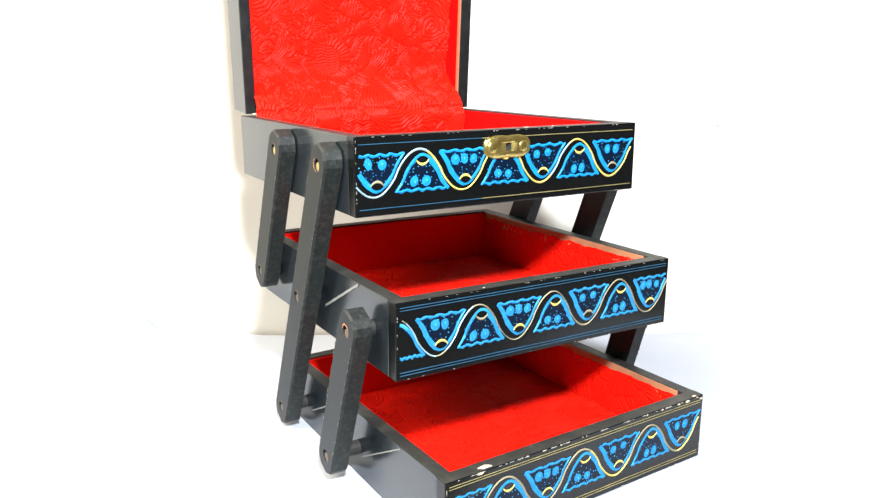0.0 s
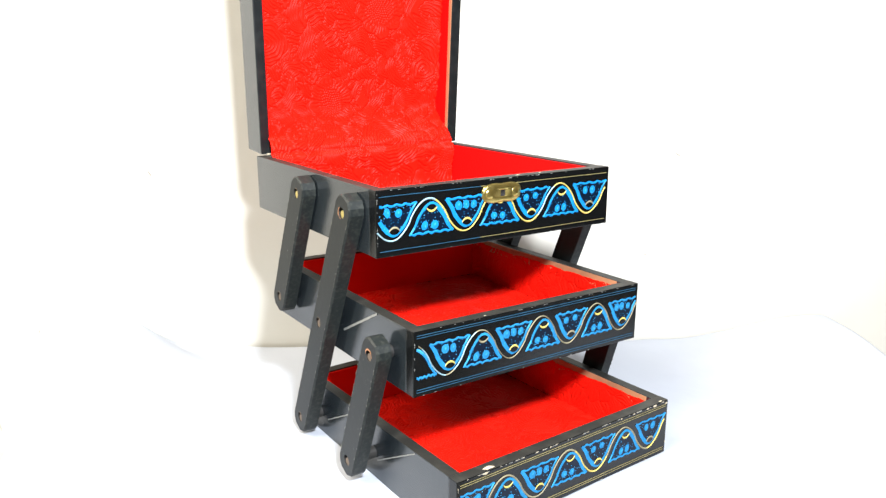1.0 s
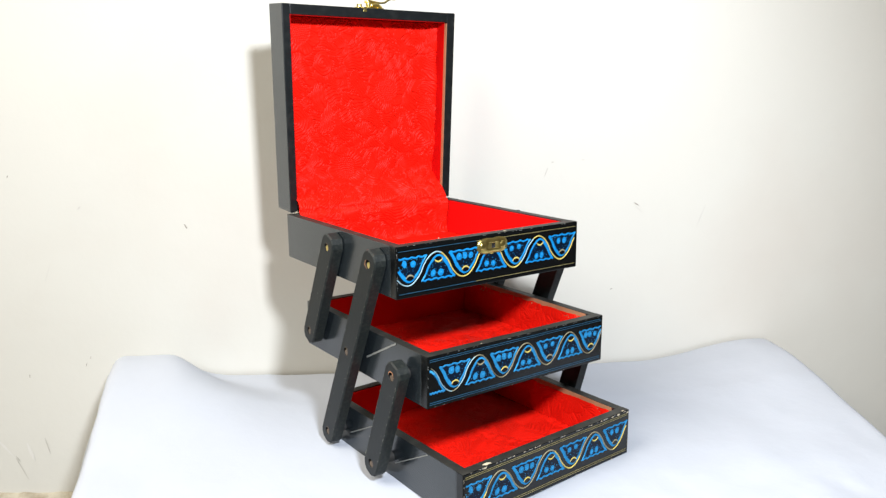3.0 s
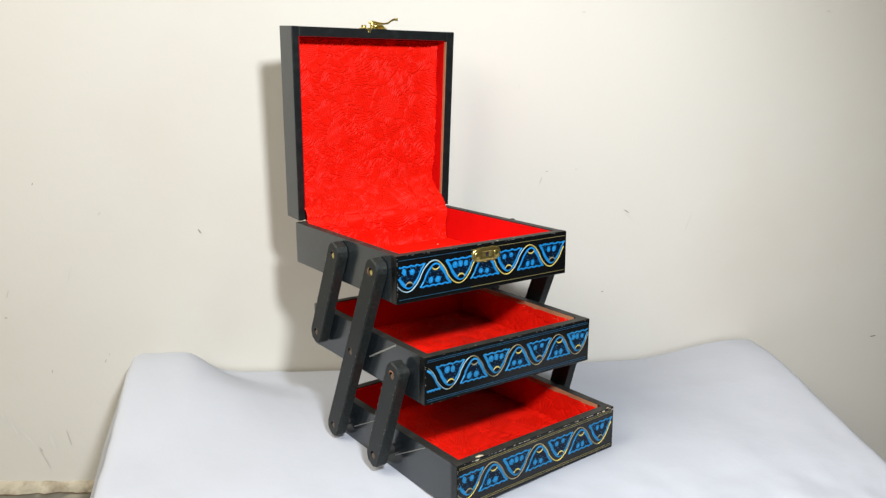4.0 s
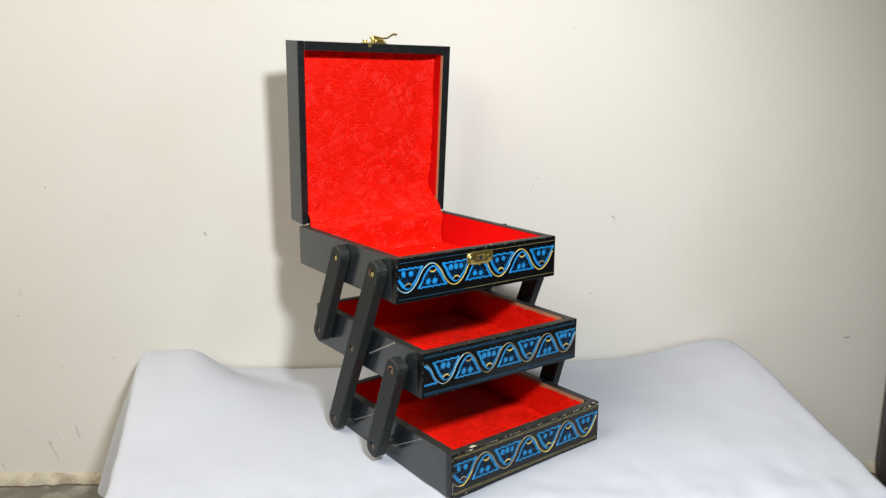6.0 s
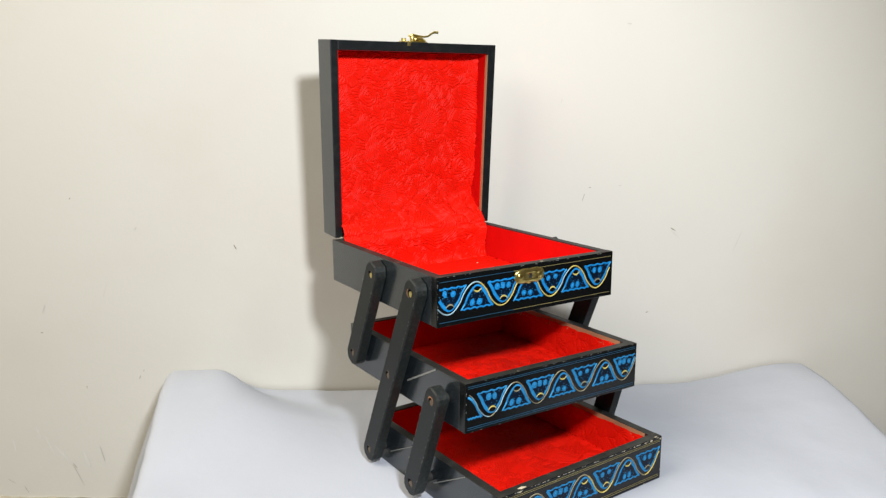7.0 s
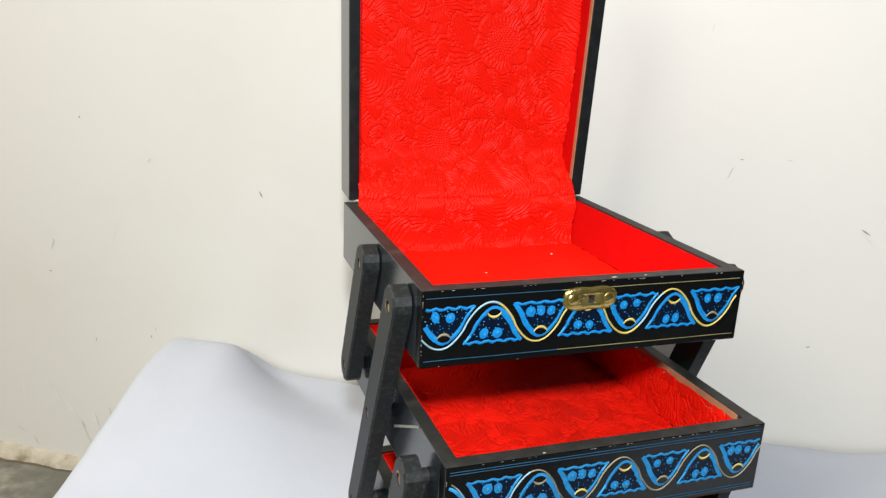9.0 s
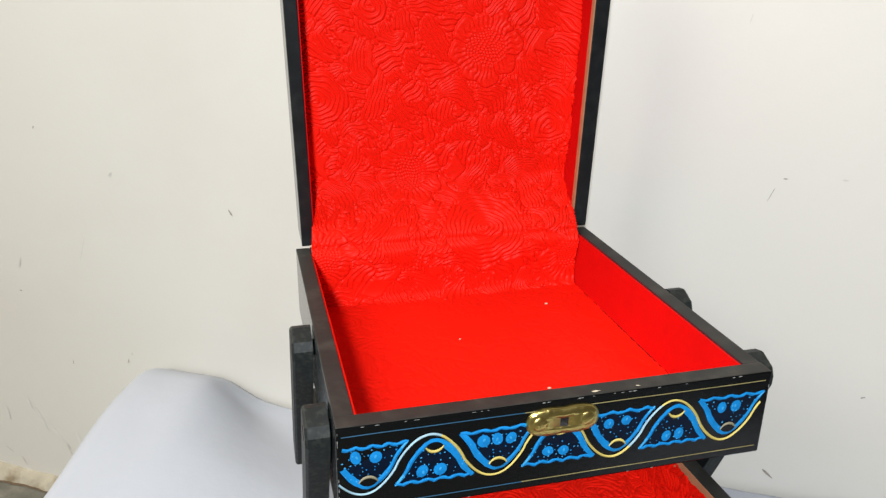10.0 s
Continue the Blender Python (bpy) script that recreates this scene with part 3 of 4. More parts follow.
decorate(TRAYS["top"], -0.0550, 0.0252, [PALE, YELLOW], lambda x: 0 if x < -0.052 or noise.noise((x * 45, 2.2, 0)) > 0.38 else 1, (0.0352, 0.0036), [FINE, FINE_GOLD], -0.0785, 7, False, BLUE)
decorate(TRAYS["middle"], -0.0440, 0.0236, [CREAM, PALE], lambda x: 0 if noise.noise((x * 45, 5.2, 0)) > -0.3 else 1, (0.0350, 0.0364, 0.0042, 0.0027), [FINE, FINE], -0.0654, 7, True, DULL_BLUE)
decorate(TRAYS["bottom"], -0.0555, 0.0252, [CREAM, YELLOW], lambda x: 0 if noise.noise((x * 45, 8.2, 0)) > -0.15 else 1, (0.0350, 0.0364, 0.0046, 0.0031), [FINE_GOLD, FINE_GOLD], -0.0785, 7, False, DULL_BLUE)
edge_wear(TRAYS["top"], 4, 44, 0)
edge_wear(TRAYS["middle"], 5, 40, 0)
edge_wear(TRAYS["bottom"], 6, 60, 1)
chips(TRAYS["bottom"], [(-0.066, 0.002, H, 0.0028), (-0.070, 0.0, H - 0.001, 0.0014), (0.076, 0.0, H - 0.0012, 0.0016), (0.083, 0.001, H, 0.0016), (0.088, 0.0, H - 0.002, 0.0012), (0.069, 0.0, H - 0.001, 0.0010), (0.055, 0.0, H - 0.0008, 0.0008), (0.043, 0.0, H - 0.0008, 0.0008), (-0.075, 0.0, 0.0012, 0.0010), (-0.02, 0.0, H - 0.0007, 0.0007)])
chips(TRAYS["top"], [(0.012, 0.002, H, 0.0012), (0.03, 0.002, H, 0.0007)])
chips(TRAYS["middle"], [(-0.04, 0.001, H, 0.0006)])


# ---- lid with its lining ----
LID_H, LID_D, LID_T = 0.1822, 0.027, 0.0090
LEFT_X = -0.0906 + 0.0072
lid_pose = Matrix.Translation((0, D, TOP_Z)) @ Matrix.Rotation(math.radians(3.65), 4, "X")


bm = bmesh.new()
add_box(bm, (LEFT_X, LID_D - 0.004, 0.006), (0.0906 - LID_T, LID_D - 0.0002, LID_H - LID_T))
lid = part("lid", bm, SATIN, box, "open lid standing upright, black outside and red inside")
for lo, hi in (((-0.0906, 0, 0.0006), (LEFT_X, LID_D, LID_H)), ((0.0906 - LID_T, 0, 0.0006), (0.0906, LID_D, LID_H)), ((LEFT_X, 0.0001, LID_H - LID_T), (0.0906 - LID_T, LID_D, LID_H - 0.0001)), ((LEFT_X, 0.0001, 0.0006), (0.0906 - LID_T, LID_D, 0.006))):
    bm = bmesh.new()
    add_box(bm, lo, hi, 0.0007)
    bm.normal_update()
    # forward faces get the darker black: shade by colour, same wood as the sides
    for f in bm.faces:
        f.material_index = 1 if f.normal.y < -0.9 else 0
    part("lid_rail", bm, [SATIN, LID_FRONT_BLACK], lid)
lid.matrix_basis = lid_pose
hi_x = 0.0906 - LID_T
bm = bmesh.new()
add_box(bm, (hi_x - 0.0010, 0.0035, 0.006), (hi_x - 0.0001, LID_D - 0.005, LID_H - LID_T))
part("side_lining", bm, RED_PLAIN, lid)
bm = bmesh.new()
add_box(bm, (LEFT_X + 0.0001, 0.0006, 0.003), (LEFT_X + 0.0006, LID_D - 0.005, LID_H - LID_T))
part("side_lining", bm, RED_PLAIN, lid)
bm = bmesh.new()
add_box(bm, (LEFT_X + 0.0007, 0.0012, LID_H - LID_T - 0.0003), (hi_x - 0.001, LID_D - 0.005, LID_H - LID_T - 0.0001))
part("side_lining", bm, RED_PLAIN, lid)
bm = bmesh.new()
add_box(bm, (hi_x - 0.0007, 0.0004, 0.012), (hi_x + 0.0001, 0.0045, LID_H - LID_T - 0.001))
part("bare_wood_strip", bm, RAW, lid, "strip of bare brown wood beside the lining")


def lining_sheet():
    """One sheet of embossed paper: down the lid, over the hinge in a bulge, down the back of the top tray."""
    prof = [(LID_D - 0.0060, LID_H - LID_T - 0.001)]
    for i in range(1, 21):
        z = LID_H - LID_T - 0.001 - (LID_H - LID_T - 0.0345) * i / 20
        prof.append((LID_D - 0.0060 - 0.0010 * math.sin(i / 20 * math.pi) * 0.6, z))
    # from the lid's back forward over the hinge, in a soft bend
    for k in np.linspace(0.05, 1.0, 14):
        ease = k * k * (3 - 2 * k)
        prof.append((LID_D - 0.0060 - (LID_D + 0.0025) * ease, 0.0330 - 0.0290 * k - 0.0012 * math.sin(math.pi * k)))
    prof += [(-0.0083, 0.0030), (-0.0090, 0.0018), (-0.0108, 0.0005), (-0.0124, -0.0014), (-0.0130, -0.0045), (-0.0124, -0.010), (-0.0115, -0.016), (-0.0111, -0.0215), (-0.0108, -0.0265), (-0.0120, -0.0305), (-0.0148, -0.0327), (-0.019, -0.0333), (-0.026, -0.0335)]
    half = hi_x - 0.0004
    line = np.array(prof)
    for k in range(3):
        line = np.concatenate([line[:1], np.stack([line[:-1] * 0.75 + line[1:] * 0.25, line[:-1] * 0.25 + line[1:] * 0.75], 1).reshape(-1, 2), line[-1:]])
    way = np.concatenate([[0], np.cumsum(np.hypot(*np.diff(line, axis=0).T))])
    rows, cols = min(PAPER_L, int(way[-1] / GRAIN)), int((half - LEFT_X - 0.0006) / GRAIN)
    at = np.arange(rows) * GRAIN
    ys, zs = np.interp(at, way, line[:, 0]), np.interp(at, way, line[:, 1])
    ty, tz = np.gradient(ys), np.gradient(zs)
    size = np.hypot(ty, tz)
    ny, nz = tz / size, -ty / size
    coarse = [[(0.0007 * noise.noise((x * 30, z * 30, 1.0)) + (0.0009 * noise.noise((x * 45, z * 60, 6.0)) if -0.02 < z < 0.03 else 0)) for x in np.arange(cols) * GRAIN] for z in zs]
    lumps = np.abs(np.array(coarse))
    curl = np.array([0.0060 * min(1.0, max(0.0, (z - 0.02) / 0.03)) * (1 + 0.4 * noise.noise((z * 40, 3.0, 0))) for z in zs])

    def over(i, j):
        i, j = i.astype(int), j.astype(int)
        x = LEFT_X + 0.0006 + j * GRAIN
        x = x - 0.0030 * np.clip((0.020 - zs[i]) / 0.016, 0, 1) * (1 - j / cols)
        edge = curl[i] * np.exp(-((x - half) / 0.009) ** 2)
        out = np.stack([0 * x, ny[i], nz[i]], -1)
        return np.stack([x, ys[i] - edge, zs[i]], -1) + out * lumps[i, j][..., None], out

    return paper("lining_sheet", rows, cols, over, 0.0017, RED, lid, "red leatherette paper with embossed scrolls and flowers")


lining_sheet()


def tube(bm, pts, radius, n=8, index=0):
    rings = []
    for i, p in enumerate(pts):
        a, b = Vector(pts[max(0, i - 1)]), Vector(pts[min(len(pts) - 1, i + 1)])
        t = (b - a).normalized()
        u = t.cross(Vector((0.3, 0.1, 1))).normalized()
        v = t.cross(u)
        r = radius[i] if isinstance(radius, list) else radius
        rings.append([bm.verts.new(Vector(p) + (u * math.cos(2 * math.pi * k / n) + v * math.sin(2 * math.pi * k / n)) * r) for k in range(n)])
    for r, q in zip(rings, rings[1:]):
        for k in range(n):
            bm.faces.new((r[k], r[(k + 1) % n], q[(k + 1) % n], q[k])).material_index = index
    bm.faces.new(rings[0])
    bm.faces.new(rings[-1])


def disc(bm, c, r, depth, axis="Y", n=16, dome=0.0):
    m = {"Y": Matrix.Rotation(math.pi / 2, 4, "X"), "X": Matrix.Rotation(math.pi / 2, 4, "Y"), "Z": Matrix.Identity(4)}[axis]
    res = bmesh.ops.create_cone(bm, cap_ends=True, segments=n, radius1=r, radius2=r, depth=depth, matrix=Matrix.Translation(c) @ m)
    return res


# brass hook on the lid's upper edge
bm = bmesh.new()
z = LID_H
add_box(bm, (-0.0145, 0.004, z), (0.0125, 0.0125, z + 0.0009), 0.0004)
hasp = part("hook_plate", bm, BRASS, lid, "small brass hook plate")
bm = bmesh.new()
disc(bm, (-0.0115, 0.008, z + 0.002), 0.0024, 0.0028, "Z")
part("screw", bm, BRASS, lid)
bm = bmesh.new()
add_box(bm, (-0.0118, -0.0006, z - 0.0035), (-0.0085, 0.004, z + 0.0007), 0.0003)
part("catch", bm, BRASS, lid)
bm = bmesh.new()
disc(bm, (-0.002, 0.008, z + 0.0032), 0.0024, 0.0050, "Z")
part("pivot", bm, BRASS, lid)
bm = bmesh.new()
tube(bm, [(-0.0055, 0.008, z + 0.0058), (-0.001, 0.008, z + 0.0062), (0.006, 0.009, z + 0.0058), (0.012, 0.010, z + 0.0054), (0.017, 0.0108, z + 0.0060), (0.021, 0.0112, z + 0.0085), (0.0245, 0.0114, z + 0.0100), (0.0285, 0.0116, z + 0.0100)], [0.0014, 0.0017, 0.0010, 0.0009, 0.0010, 0.0010, 0.0011, 0.0014])
smooth(part("hook", bm, BRASS, lid, "thin bent brass hook"))
bm = bmesh.new()
tube(bm, [(0.0115, 0.008, z + 0.0006), (0.008, 0.008, z + 0.0028), (0.003, 0.008, z + 0.003), (-0.003, 0.008, z + 0.0026)], [0.002, 0.0022, 0.002, 0.0018])
smooth(part("spring_tongue", bm, BRASS, lid))


# brass lock plate on the top tray
def lock_plate(tray):
    cx, cz = -0.0022, H - 0.0092
    bm = bmesh.new()
    outline = []
    for k in range(64):
        a = 2 * math.pi * k / 64
        c, s = math.cos(a), math.sin(a)
        x = 0.0150 * math.copysign(abs(c) ** 0.62, c)
        zz = 0.0064 * math.copysign(abs(s) ** 0.70, s) * (1 - 0.10 * math.exp(-(x / 0.004) ** 2))
        outline.append((x, zz))
    hole = [(-0.0013, -0.0018), (0.0018, -0.0018), (0.0018, 0.0018), (-0.0013, 0.0018)]
    rows = []
    for scale, y in ((1.0, 0.0), (0.99, -0.0009), (0.90, -0.0016), (0.55, -0.0019)):
        rows.append([bm.verts.new((cx + x * scale, y, cz + zz * scale)) for x, zz in outline])
    ring = []
    for k in range(64):
        a = 2 * math.pi * k / 64
        q = max(abs(math.cos(a)), abs(math.sin(a)))
        ring.append((0.0017 * math.cos(a) / q, 0.0019 * math.sin(a) / q))
    rows.append([bm.verts.new((cx + x, -0.0019, cz + zz)) for x, zz in ring])
    rows.append([bm.verts.new((cx + x, -0.0011, cz + zz)) for x, zz in ring])
    for r, q in zip(rows, rows[1:]):
        for k in range(64):
            bm.faces.new((r[k], r[(k + 1) % 64], q[(k + 1) % 64], q[k]))
    bm.faces.new(rows[-1]).material_index = 1
    for f in bm.faces:
        if len({v for v in f.verts} & set(rows[-1])) >= 2:
            f.material_index = 1
    smooth(part("lock_plate", bm, [BRASS, HOLE], tray, "worn brass lock plate with a square hole"))
    for sx in (-0.0098, 0.0098):
        bm = bmesh.new()
        bmesh.ops.create_uvsphere(bm, u_segments=16, v_segments=8, radius=1.0, matrix=Matrix.Translation((cx + sx, -0.0014, cz)) @ Matrix.Diagonal((0.0033, 0.0011, 0.0033, 1)))
        smooth(part("boss", bm, BRASS, tray))


lock_plate(TRAYS["top"])

# hinge at the left end of the lid
bm = bmesh.new()
tube(bm, [(-0.086, 0.0, 0.0004), (-0.080, 0.0, 0.0004)], 0.0008)
part("hinge", bm, CHIP, lid, "small pale worn hinge end")


# the lid has worked loose at its left hinge and stands out of square
for ob in (lid, *lid.children):
    flat = np.empty(len(ob.data.vertices) * 3)
    ob.data.vertices.foreach_get("co", flat)
    co = flat.reshape(-1, 3)
    drop = np.clip(1 - co[:, 2] / LID_H, 0, 1) * np.clip(1 + co[:, 2] / 0.012, 0, 1)
    co[:, 0] += 0.0044 * drop * np.clip((0.0906 - co[:, 0]) / 0.1812, 0, 1)
    ob.data.vertices.foreach_set("co", co.ravel())
    ob.data.update()


# ---- cantilever arms ----
PIN = {1: (0.0891, 0.1777), 2: (0.0232, 0.1759), 3: (0.1284, 0.0980), 4: (0.0621, 0.0979), 5: (-0.0063, 0.0980), 6: (0.1002, 0.0162), 7: (0.0270, 0.0168)}
ARM_W, ARM_T, ARM_END = 0.0190, 0.0095, 0.0105


def arm(pins, x_side, side):
    a, b = Vector(PIN[pins[0]]), Vector(PIN[pins[-1]])
    t = (a - b).normalized()
    q = Vector((t.y, -t.x))
    h, e = ARM_W / 2, ARM_END
    prof = [(a, -h, e * 0.35), (a, -h * 0.82, e * 0.72), (a, -h * 0.45, e), (a, h * 0.45, e), (a, h * 0.82, e * 0.72), (a, h, e * 0.35), (b, h, -e * 0.35), (b, h * 0.82, -e * 0.72), (b, h * 0.45, -e), (b, -h * 0.45, -e), (b, -h * 0.82, -e * 0.72), (b, -h, -e * 0.35)]

    def loop(inset, x):
        k = 1 - inset / h
        return [bm.verts.new((x, *(c + q * (u * k) + t * (v * (1 - inset / e))))) for c, u, v in prof]

    bm = bmesh.new()
    x0, x1 = x_side + side * 0.0006, x_side + side * (0.0006 + ARM_T)
    rows = [loop(0.0, x0), loop(0.0, x1 - side * 0.0011), loop(0.0009, x1)]
    n = len(prof)
    for i, (r, s) in enumerate(zip(rows, rows[1:])):
        for k in range(n):
            bm.faces.new((r[k], r[(k + 1) % n], s[(k + 1) % n], s[k])).material_index = 2
    bm.faces.new(rows[0])
    edges = [bm.edges.get((rows[2][k], rows[2][(k + 1) % n])) for k in range(n)]
    for p in pins:
        c = PIN[p]
        ring = [bm.verts.new((x1, c[0] + 0.0034 * math.cos(2 * math.pi * k / 14), c[1] + 0.0034 * math.sin(2 * math.pi * k / 14))) for k in range(14)]
        deep = [bm.verts.new((x1 - side * 0.003, v.co.y, v.co.z)) for v in ring]
        for k in range(14):
            f = bm.faces.new((ring[k], ring[(k + 1) % 14], deep[(k + 1) % 14], deep[k]))
            f.material_index = 1
        edges += [bm.edges.get((ring[k], ring[(k + 1) % 14])) for k in range(14)]
    bmesh.ops.triangle_fill(bm, use_beauty=True, edges=edges)
    ob = part("arm", bm, [ARM_BLACK, HOLE, WORN], box, "worn black wooden arm with screw holes")
    rnd = random.Random(pins[0] * 31 + pins[-1] + side)
    nick = bmesh.new()
    for k in range(64):
        edge, way = rnd.choice((-1, 1)), rnd.random()
        c = b + (a - b) * way + q * (edge * h * (rnd.uniform(0.84, 0.95) if k < 44 else rnd.uniform(0.2, 0.84)))
        length, width = (rnd.uniform(0.0004, 0.0017), rnd.uniform(0.00014, 0.00036)) if k < 44 else (rnd.uniform(0.0002, 0.0005), rnd.uniform(0.00012, 0.0003))
        ring = []
        for i in range(6):
            g = 2 * math.pi * i / 6
            v = c + t * (length * math.cos(g) * rnd.uniform(0.6, 1.1)) + q * (width * math.sin(g))
            lift = 0.00015 if abs((v - c).dot(q)) + h * 0.84 < h - 0.0009 else 0.0001
            ring.append(nick.verts.new((x1 + side * lift, v.x, v.y)))
        nick.faces.new(ring).material_index = 0 if rnd.random() < 0.35 else 1
    tagged(part("nicks", nick, [SCRATCH, DUST], ob), "tiny pale nicks along the worn edges", kind="stuff")
    for p in pins:
        c = PIN[p]
        bm = bmesh.new()
        disc(bm, (x1 - side * 0.0020, c[0] - 0.0006, c[1] - 0.0008), 0.0024, 0.0030, "X", 14)
        part("screw", bm, BRASS if p in (1, 2) else DULL, ob)
        # lacquer broken away round the screw hole
        bm = bmesh.new()
        start, sweep = rnd.uniform(0, 6.28), rnd.uniform(1.6, 3.6)
        rows = []
        for i in range(12):
            g, thick = start + sweep * i / 11, rnd.uniform(0.0004, 0.0013) * math.sin(math.pi * (i + 0.4) / 12)
            rows.append([bm.verts.new((x1 + side * 0.0001, c[0] + r * math.cos(g), c[1] + r * math.sin(g))) for r in (0.0034, 0.0034 + thick)])
        for r, w in zip(rows, rows[1:]):
            bm.faces.new((r[0], r[1], w[1], w[0]))
        part("broken_lacquer", bm, RAW if p in (2, 5) else DULL, ob, "bare wood round a screw hole")
    if side > 0:
        for piece in (ob, *ob.children):
            for v in piece.data.vertices:
                v.co.x += lean_out(v.co.z)
    return ob


def lean_out(z):
    """The arms on the right lean outwards, round the lower trays that have slid that way."""
    return 0.012 * max(0.0, min(1.0, (0.10 - z) / 0.085))


for side in (-1, 1):
    for pins in ((1, 3), (2, 4, 6), (5, 7)):
        arm(pins, side * W / 2 + (0.003 if side > 0 else 0), side)

# spacers between arms and trays
for side in (-1, 1):
    for p, (y, z) in PIN.items():
        pose_of = POSES["top" if p < 3 else "middle" if p < 6 else "bottom"]
        wall_x = (pose_of @ Vector((side * W / 2, y - pose_of.translation.y, H / 2))).x
        arm_x = side * (W / 2 + 0.0008) + ((0.003 + lean_out(z)) if side > 0 else 0)
        lo, hi = sorted((wall_x - side * 0.001, arm_x))
        bm = bmesh.new()
        disc(bm, ((lo + hi) / 2, y, z), 0.004, max(0.001, hi - lo), "X", 14)
        part("spacer", bm, HOLE, box)


def scratch(tray, pts, width):
    bm = bmesh.new()
    rows = []
    for i, (y, z) in enumerate(pts):
        rows.append([bm.verts.new((-W / 2 - 0.0002, y, z + width)), bm.verts.new((-W / 2 - 0.0002, y, z - width))])
    for r, q in zip(rows, rows[1:]):
        bm.faces.new((r[0], r[1], q[1], q[0]))
    part("scratch", bm, SCRATCH, tray, "pale scratch worn by the arm")


for key, y, z in (("middle", 0.083, 0.016), ("bottom", 0.151, 0.016), ("bottom", 0.084, 0.0147)):
    scratch(TRAYS[key], [(y - 0.043 * i / 14, z + (0.0385 - z) * i / 14 + 0.0001 * math.sin(i * 2.1 + y * 90)) for i in range(15)], 0.0008 if key == "middle" else 0.0004)


# ---- marks on the wall and specks on the cloth ----
def scuff(s, z, length, width, lean, mat, label):
    bm = bmesh.new()
    rnd = random.Random(int(abs(s) * 9973 + abs(z) * 7919))
    rows = []
    for i in range(7):
        k = (i / 6 - 0.5) * length
        h = 0.6 * width * math.sin(math.pi * (i + 0.5) / 7) * rnd.uniform(0.5, 1.1)
        a = math.radians(lean)
        ca, sa = math.cos(a), math.sin(a)
        rows.append([bm.verts.new(room(s + ca * k - sa * j * h, 0.0004, z + sa * k + ca * j * h)) for j in (-0.5, 0.5)])
    for r, q in zip(rows, rows[1:]):
        bm.faces.new((r[0], r[1], q[1], q[0]))
    part("scuff_mark", bm, mat, wall_back, label)


for row in ((-0.001, 0.159, 0.006, 0.003, -60), (-0.179, -0.003, 0.004, 0.0015, 90), (-0.118, 0.008, 0.005, 0.0015, 70), (-0.113, 0.016, 0.003, 0.001, 80), (0.388, 0.211, 0.010, 0.0012, 70), (0.395, 0.222, 0.003, 0.0014, 0), (0.491, 0.174, 0.008, 0.002, -30), (0.466, 0.077, 0.003, 0.002, 20), (-0.223, 0.063, 0.003, 0.0025, 0), (0.417, 0.005, 0.010, 0.004, -40), (0.813, 0.011, 0.008, 0.003, 10), (-0.177, 0.215, 0.003, 0.0015, 60)):
    scuff(*row, SCUFF, "small dark scuff")
for row in ((-0.109, 0.181, 0.005, 0.003, 50), (0.361, 0.317, 0.006, 0.0016, 80), (0.566, 0.159, 0.026, 0.0014, 70), (0.429, 0.224, 0.004, 0.002, 0), (-0.218, 0.091, 0.011, 0.0025, 70), (-0.148, 0.112, 0.022, 0.0010, 70), (0.432, 0.398, 0.005, 0.003, 0), (0.714, 0.4, 0.005, 0.003, 0), (0.494, 0.168, 0.014, 0.001, -40)):
    scuff(*row, SCUFF_PALE, "faint grey scuff")


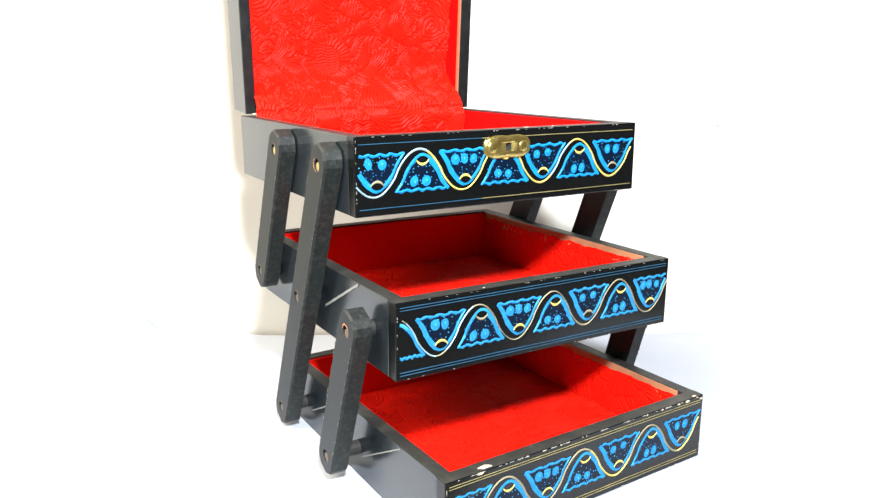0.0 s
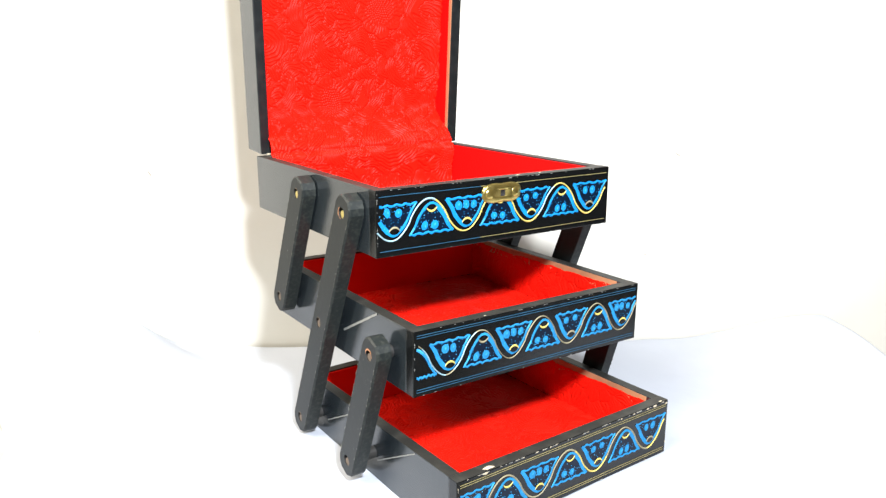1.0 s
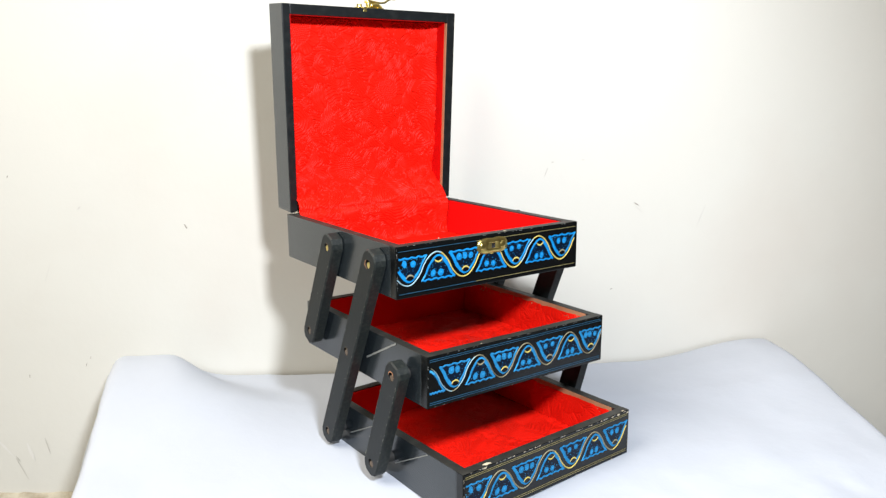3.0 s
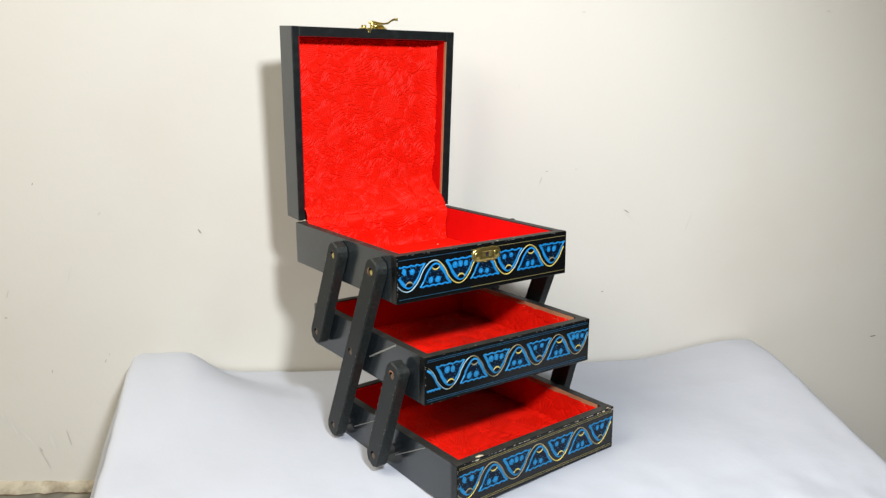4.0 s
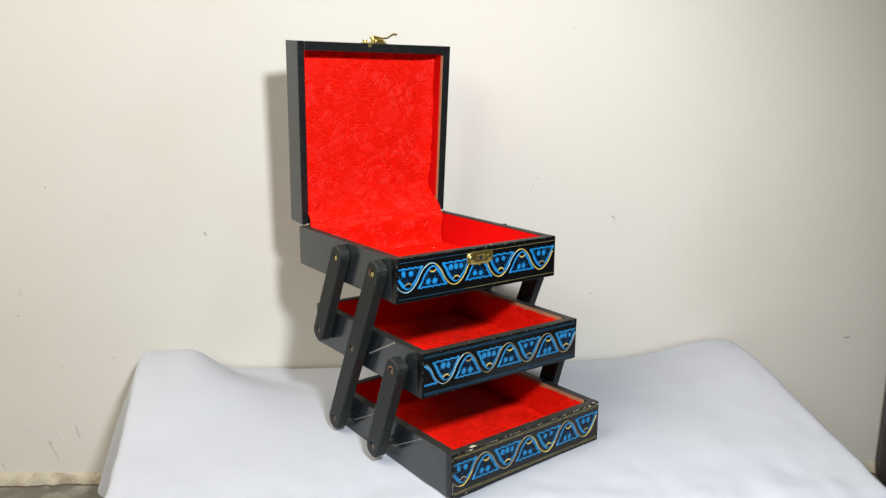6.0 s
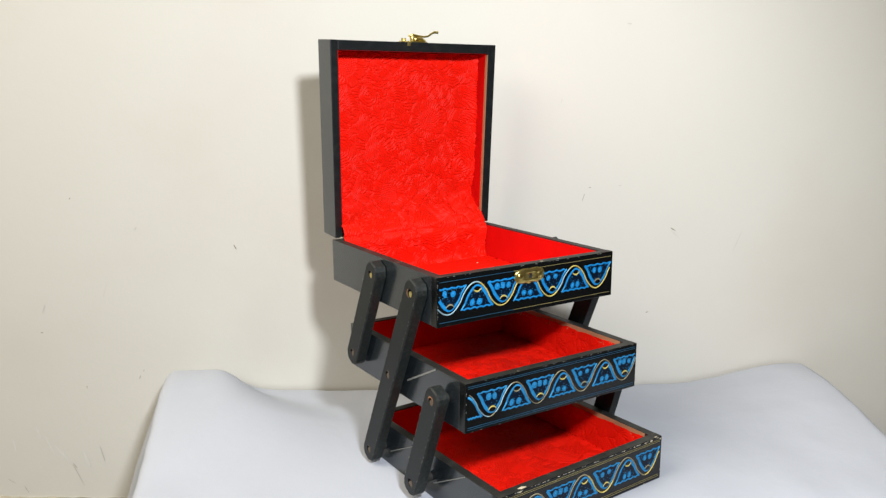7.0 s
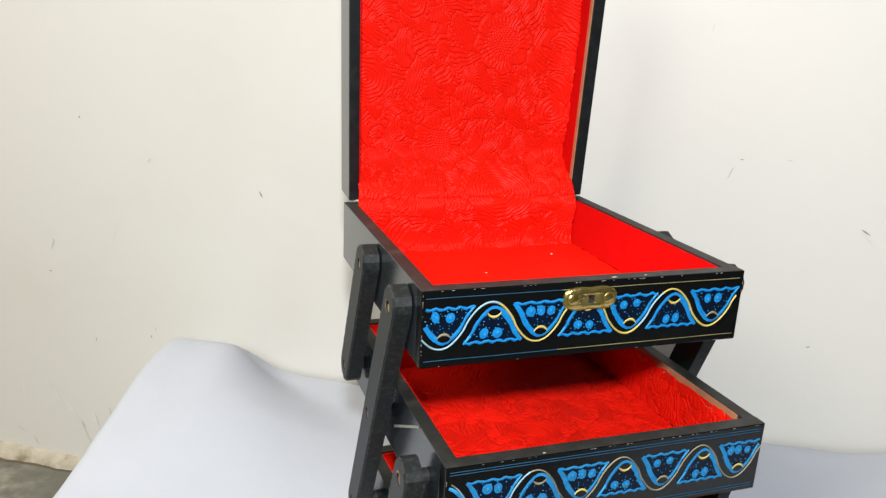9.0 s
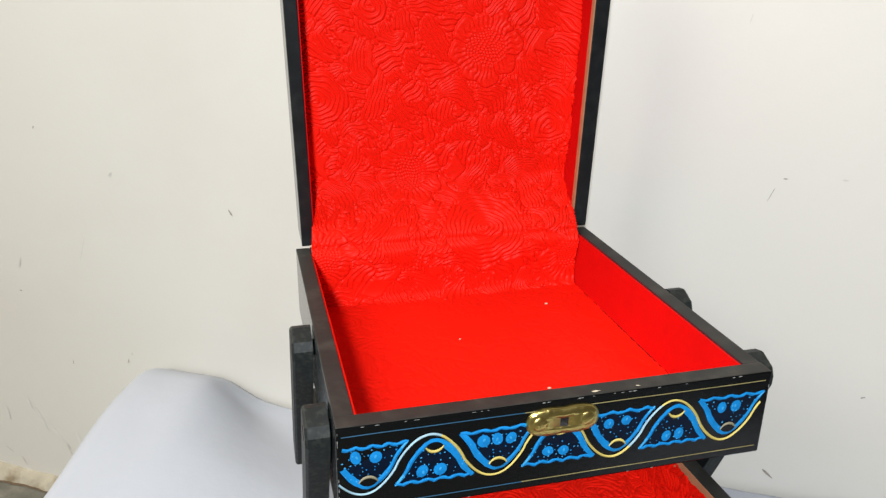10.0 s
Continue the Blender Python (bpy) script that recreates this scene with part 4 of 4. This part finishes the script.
# flat grey and pale strokes stand in for the relief of the scratched wall
for row in ((-0.199, -0.112, 0.029, 0.0022, -68), (-0.202, -0.100, 0.008, 0.0030, -60), (-0.261, -0.129, 0.011, 0.0020, -63), (-0.277, -0.118, 0.011, 0.0018, -34), (-0.169, -0.086, 0.020, 0.0030, -78)):
    scuff(*row, SMEAR, "grey scratch in the wall paint")
for row in ((-0.215, -0.085, 0.034, 0.0040, -54), (-0.269, -0.073, 0.016, 0.0050, -83), (-0.229, -0.073, 0.027, 0.0050, -70), (-0.240, -0.057, 0.014, 0.0040, -73), (-0.188, -0.092, 0.022, 0.0060, -75)):
    scuff(*row, SMEAR_PALE, "pale smear of filler on the wall")


def specks():
    bm = bmesh.new()
    rnd = random.Random(5)
    spots = [(-0.018, 0.164), (0.0, 0.278), (0.03, 0.302), (0.064, 0.296), (0.381, 0.326), (0.433, 0.302), (0.55, 0.12), (-0.03, 0.1)]
    spots += [(rnd.uniform(0.0, 0.6), rnd.uniform(0.05, 0.31)) for _ in range(22)]
    for s, n in spots:
        if 0.12 < s < 0.42 and 0.10 < n < 0.37 and rnd.random() < 0.9:
            continue
        r = rnd.uniform(0.0003, 0.0007)
        c = room(s, n, cloth_height(s, n) + 0.0007)
        vs = [bm.verts.new(c + Vector((r * rnd.uniform(0.6, 1.6) * math.cos(a), r * rnd.uniform(0.6, 1.4) * math.sin(a), 0.0))) for a in (0, 1.2, 2.4, 3.7, 5.0)]
        top = bm.verts.new(c + Vector((0, 0, r * 0.6)))
        for i in range(5):
            bm.faces.new((top, vs[i], vs[(i + 1) % 5]))
    crumbs = bmesh.new()
    for x, y, z in ((0.052, 0.150, TOP_Z - H), (0.018, 0.060, TOP_Z - H), (-0.046, 0.035, TOP_Z - H), (0.040, 0.022, TOP_Z - H), (-0.01, 0.118, TOP_Z - H), (0.03, -0.004, TOP_Z + STEP - H), (0.055, 0.012, TOP_Z + STEP - H), (0.06, -0.03, 0.0), (0.02, -0.036, 0.0)):
        r = rnd.uniform(0.0004, 0.0009)
        bmesh.ops.create_icosphere(crumbs, subdivisions=1, radius=r, matrix=Matrix.Translation((x, y, z + 0.0056 + r * 0.4)) @ Matrix.Diagonal((1.3, 0.9, 0.6, 1)))
    tagged(new("crumbs", to_mesh("crumbs", crumbs, CHIP)), "tiny pale crumbs lying on the red linings", "crumbs", kind="stuff")
    tagged(new("lint_specks", to_mesh("lint_specks", bm, SCUFF)), "tiny dark specks of lint on the white cloth", "lint", kind="stuff")


specks()
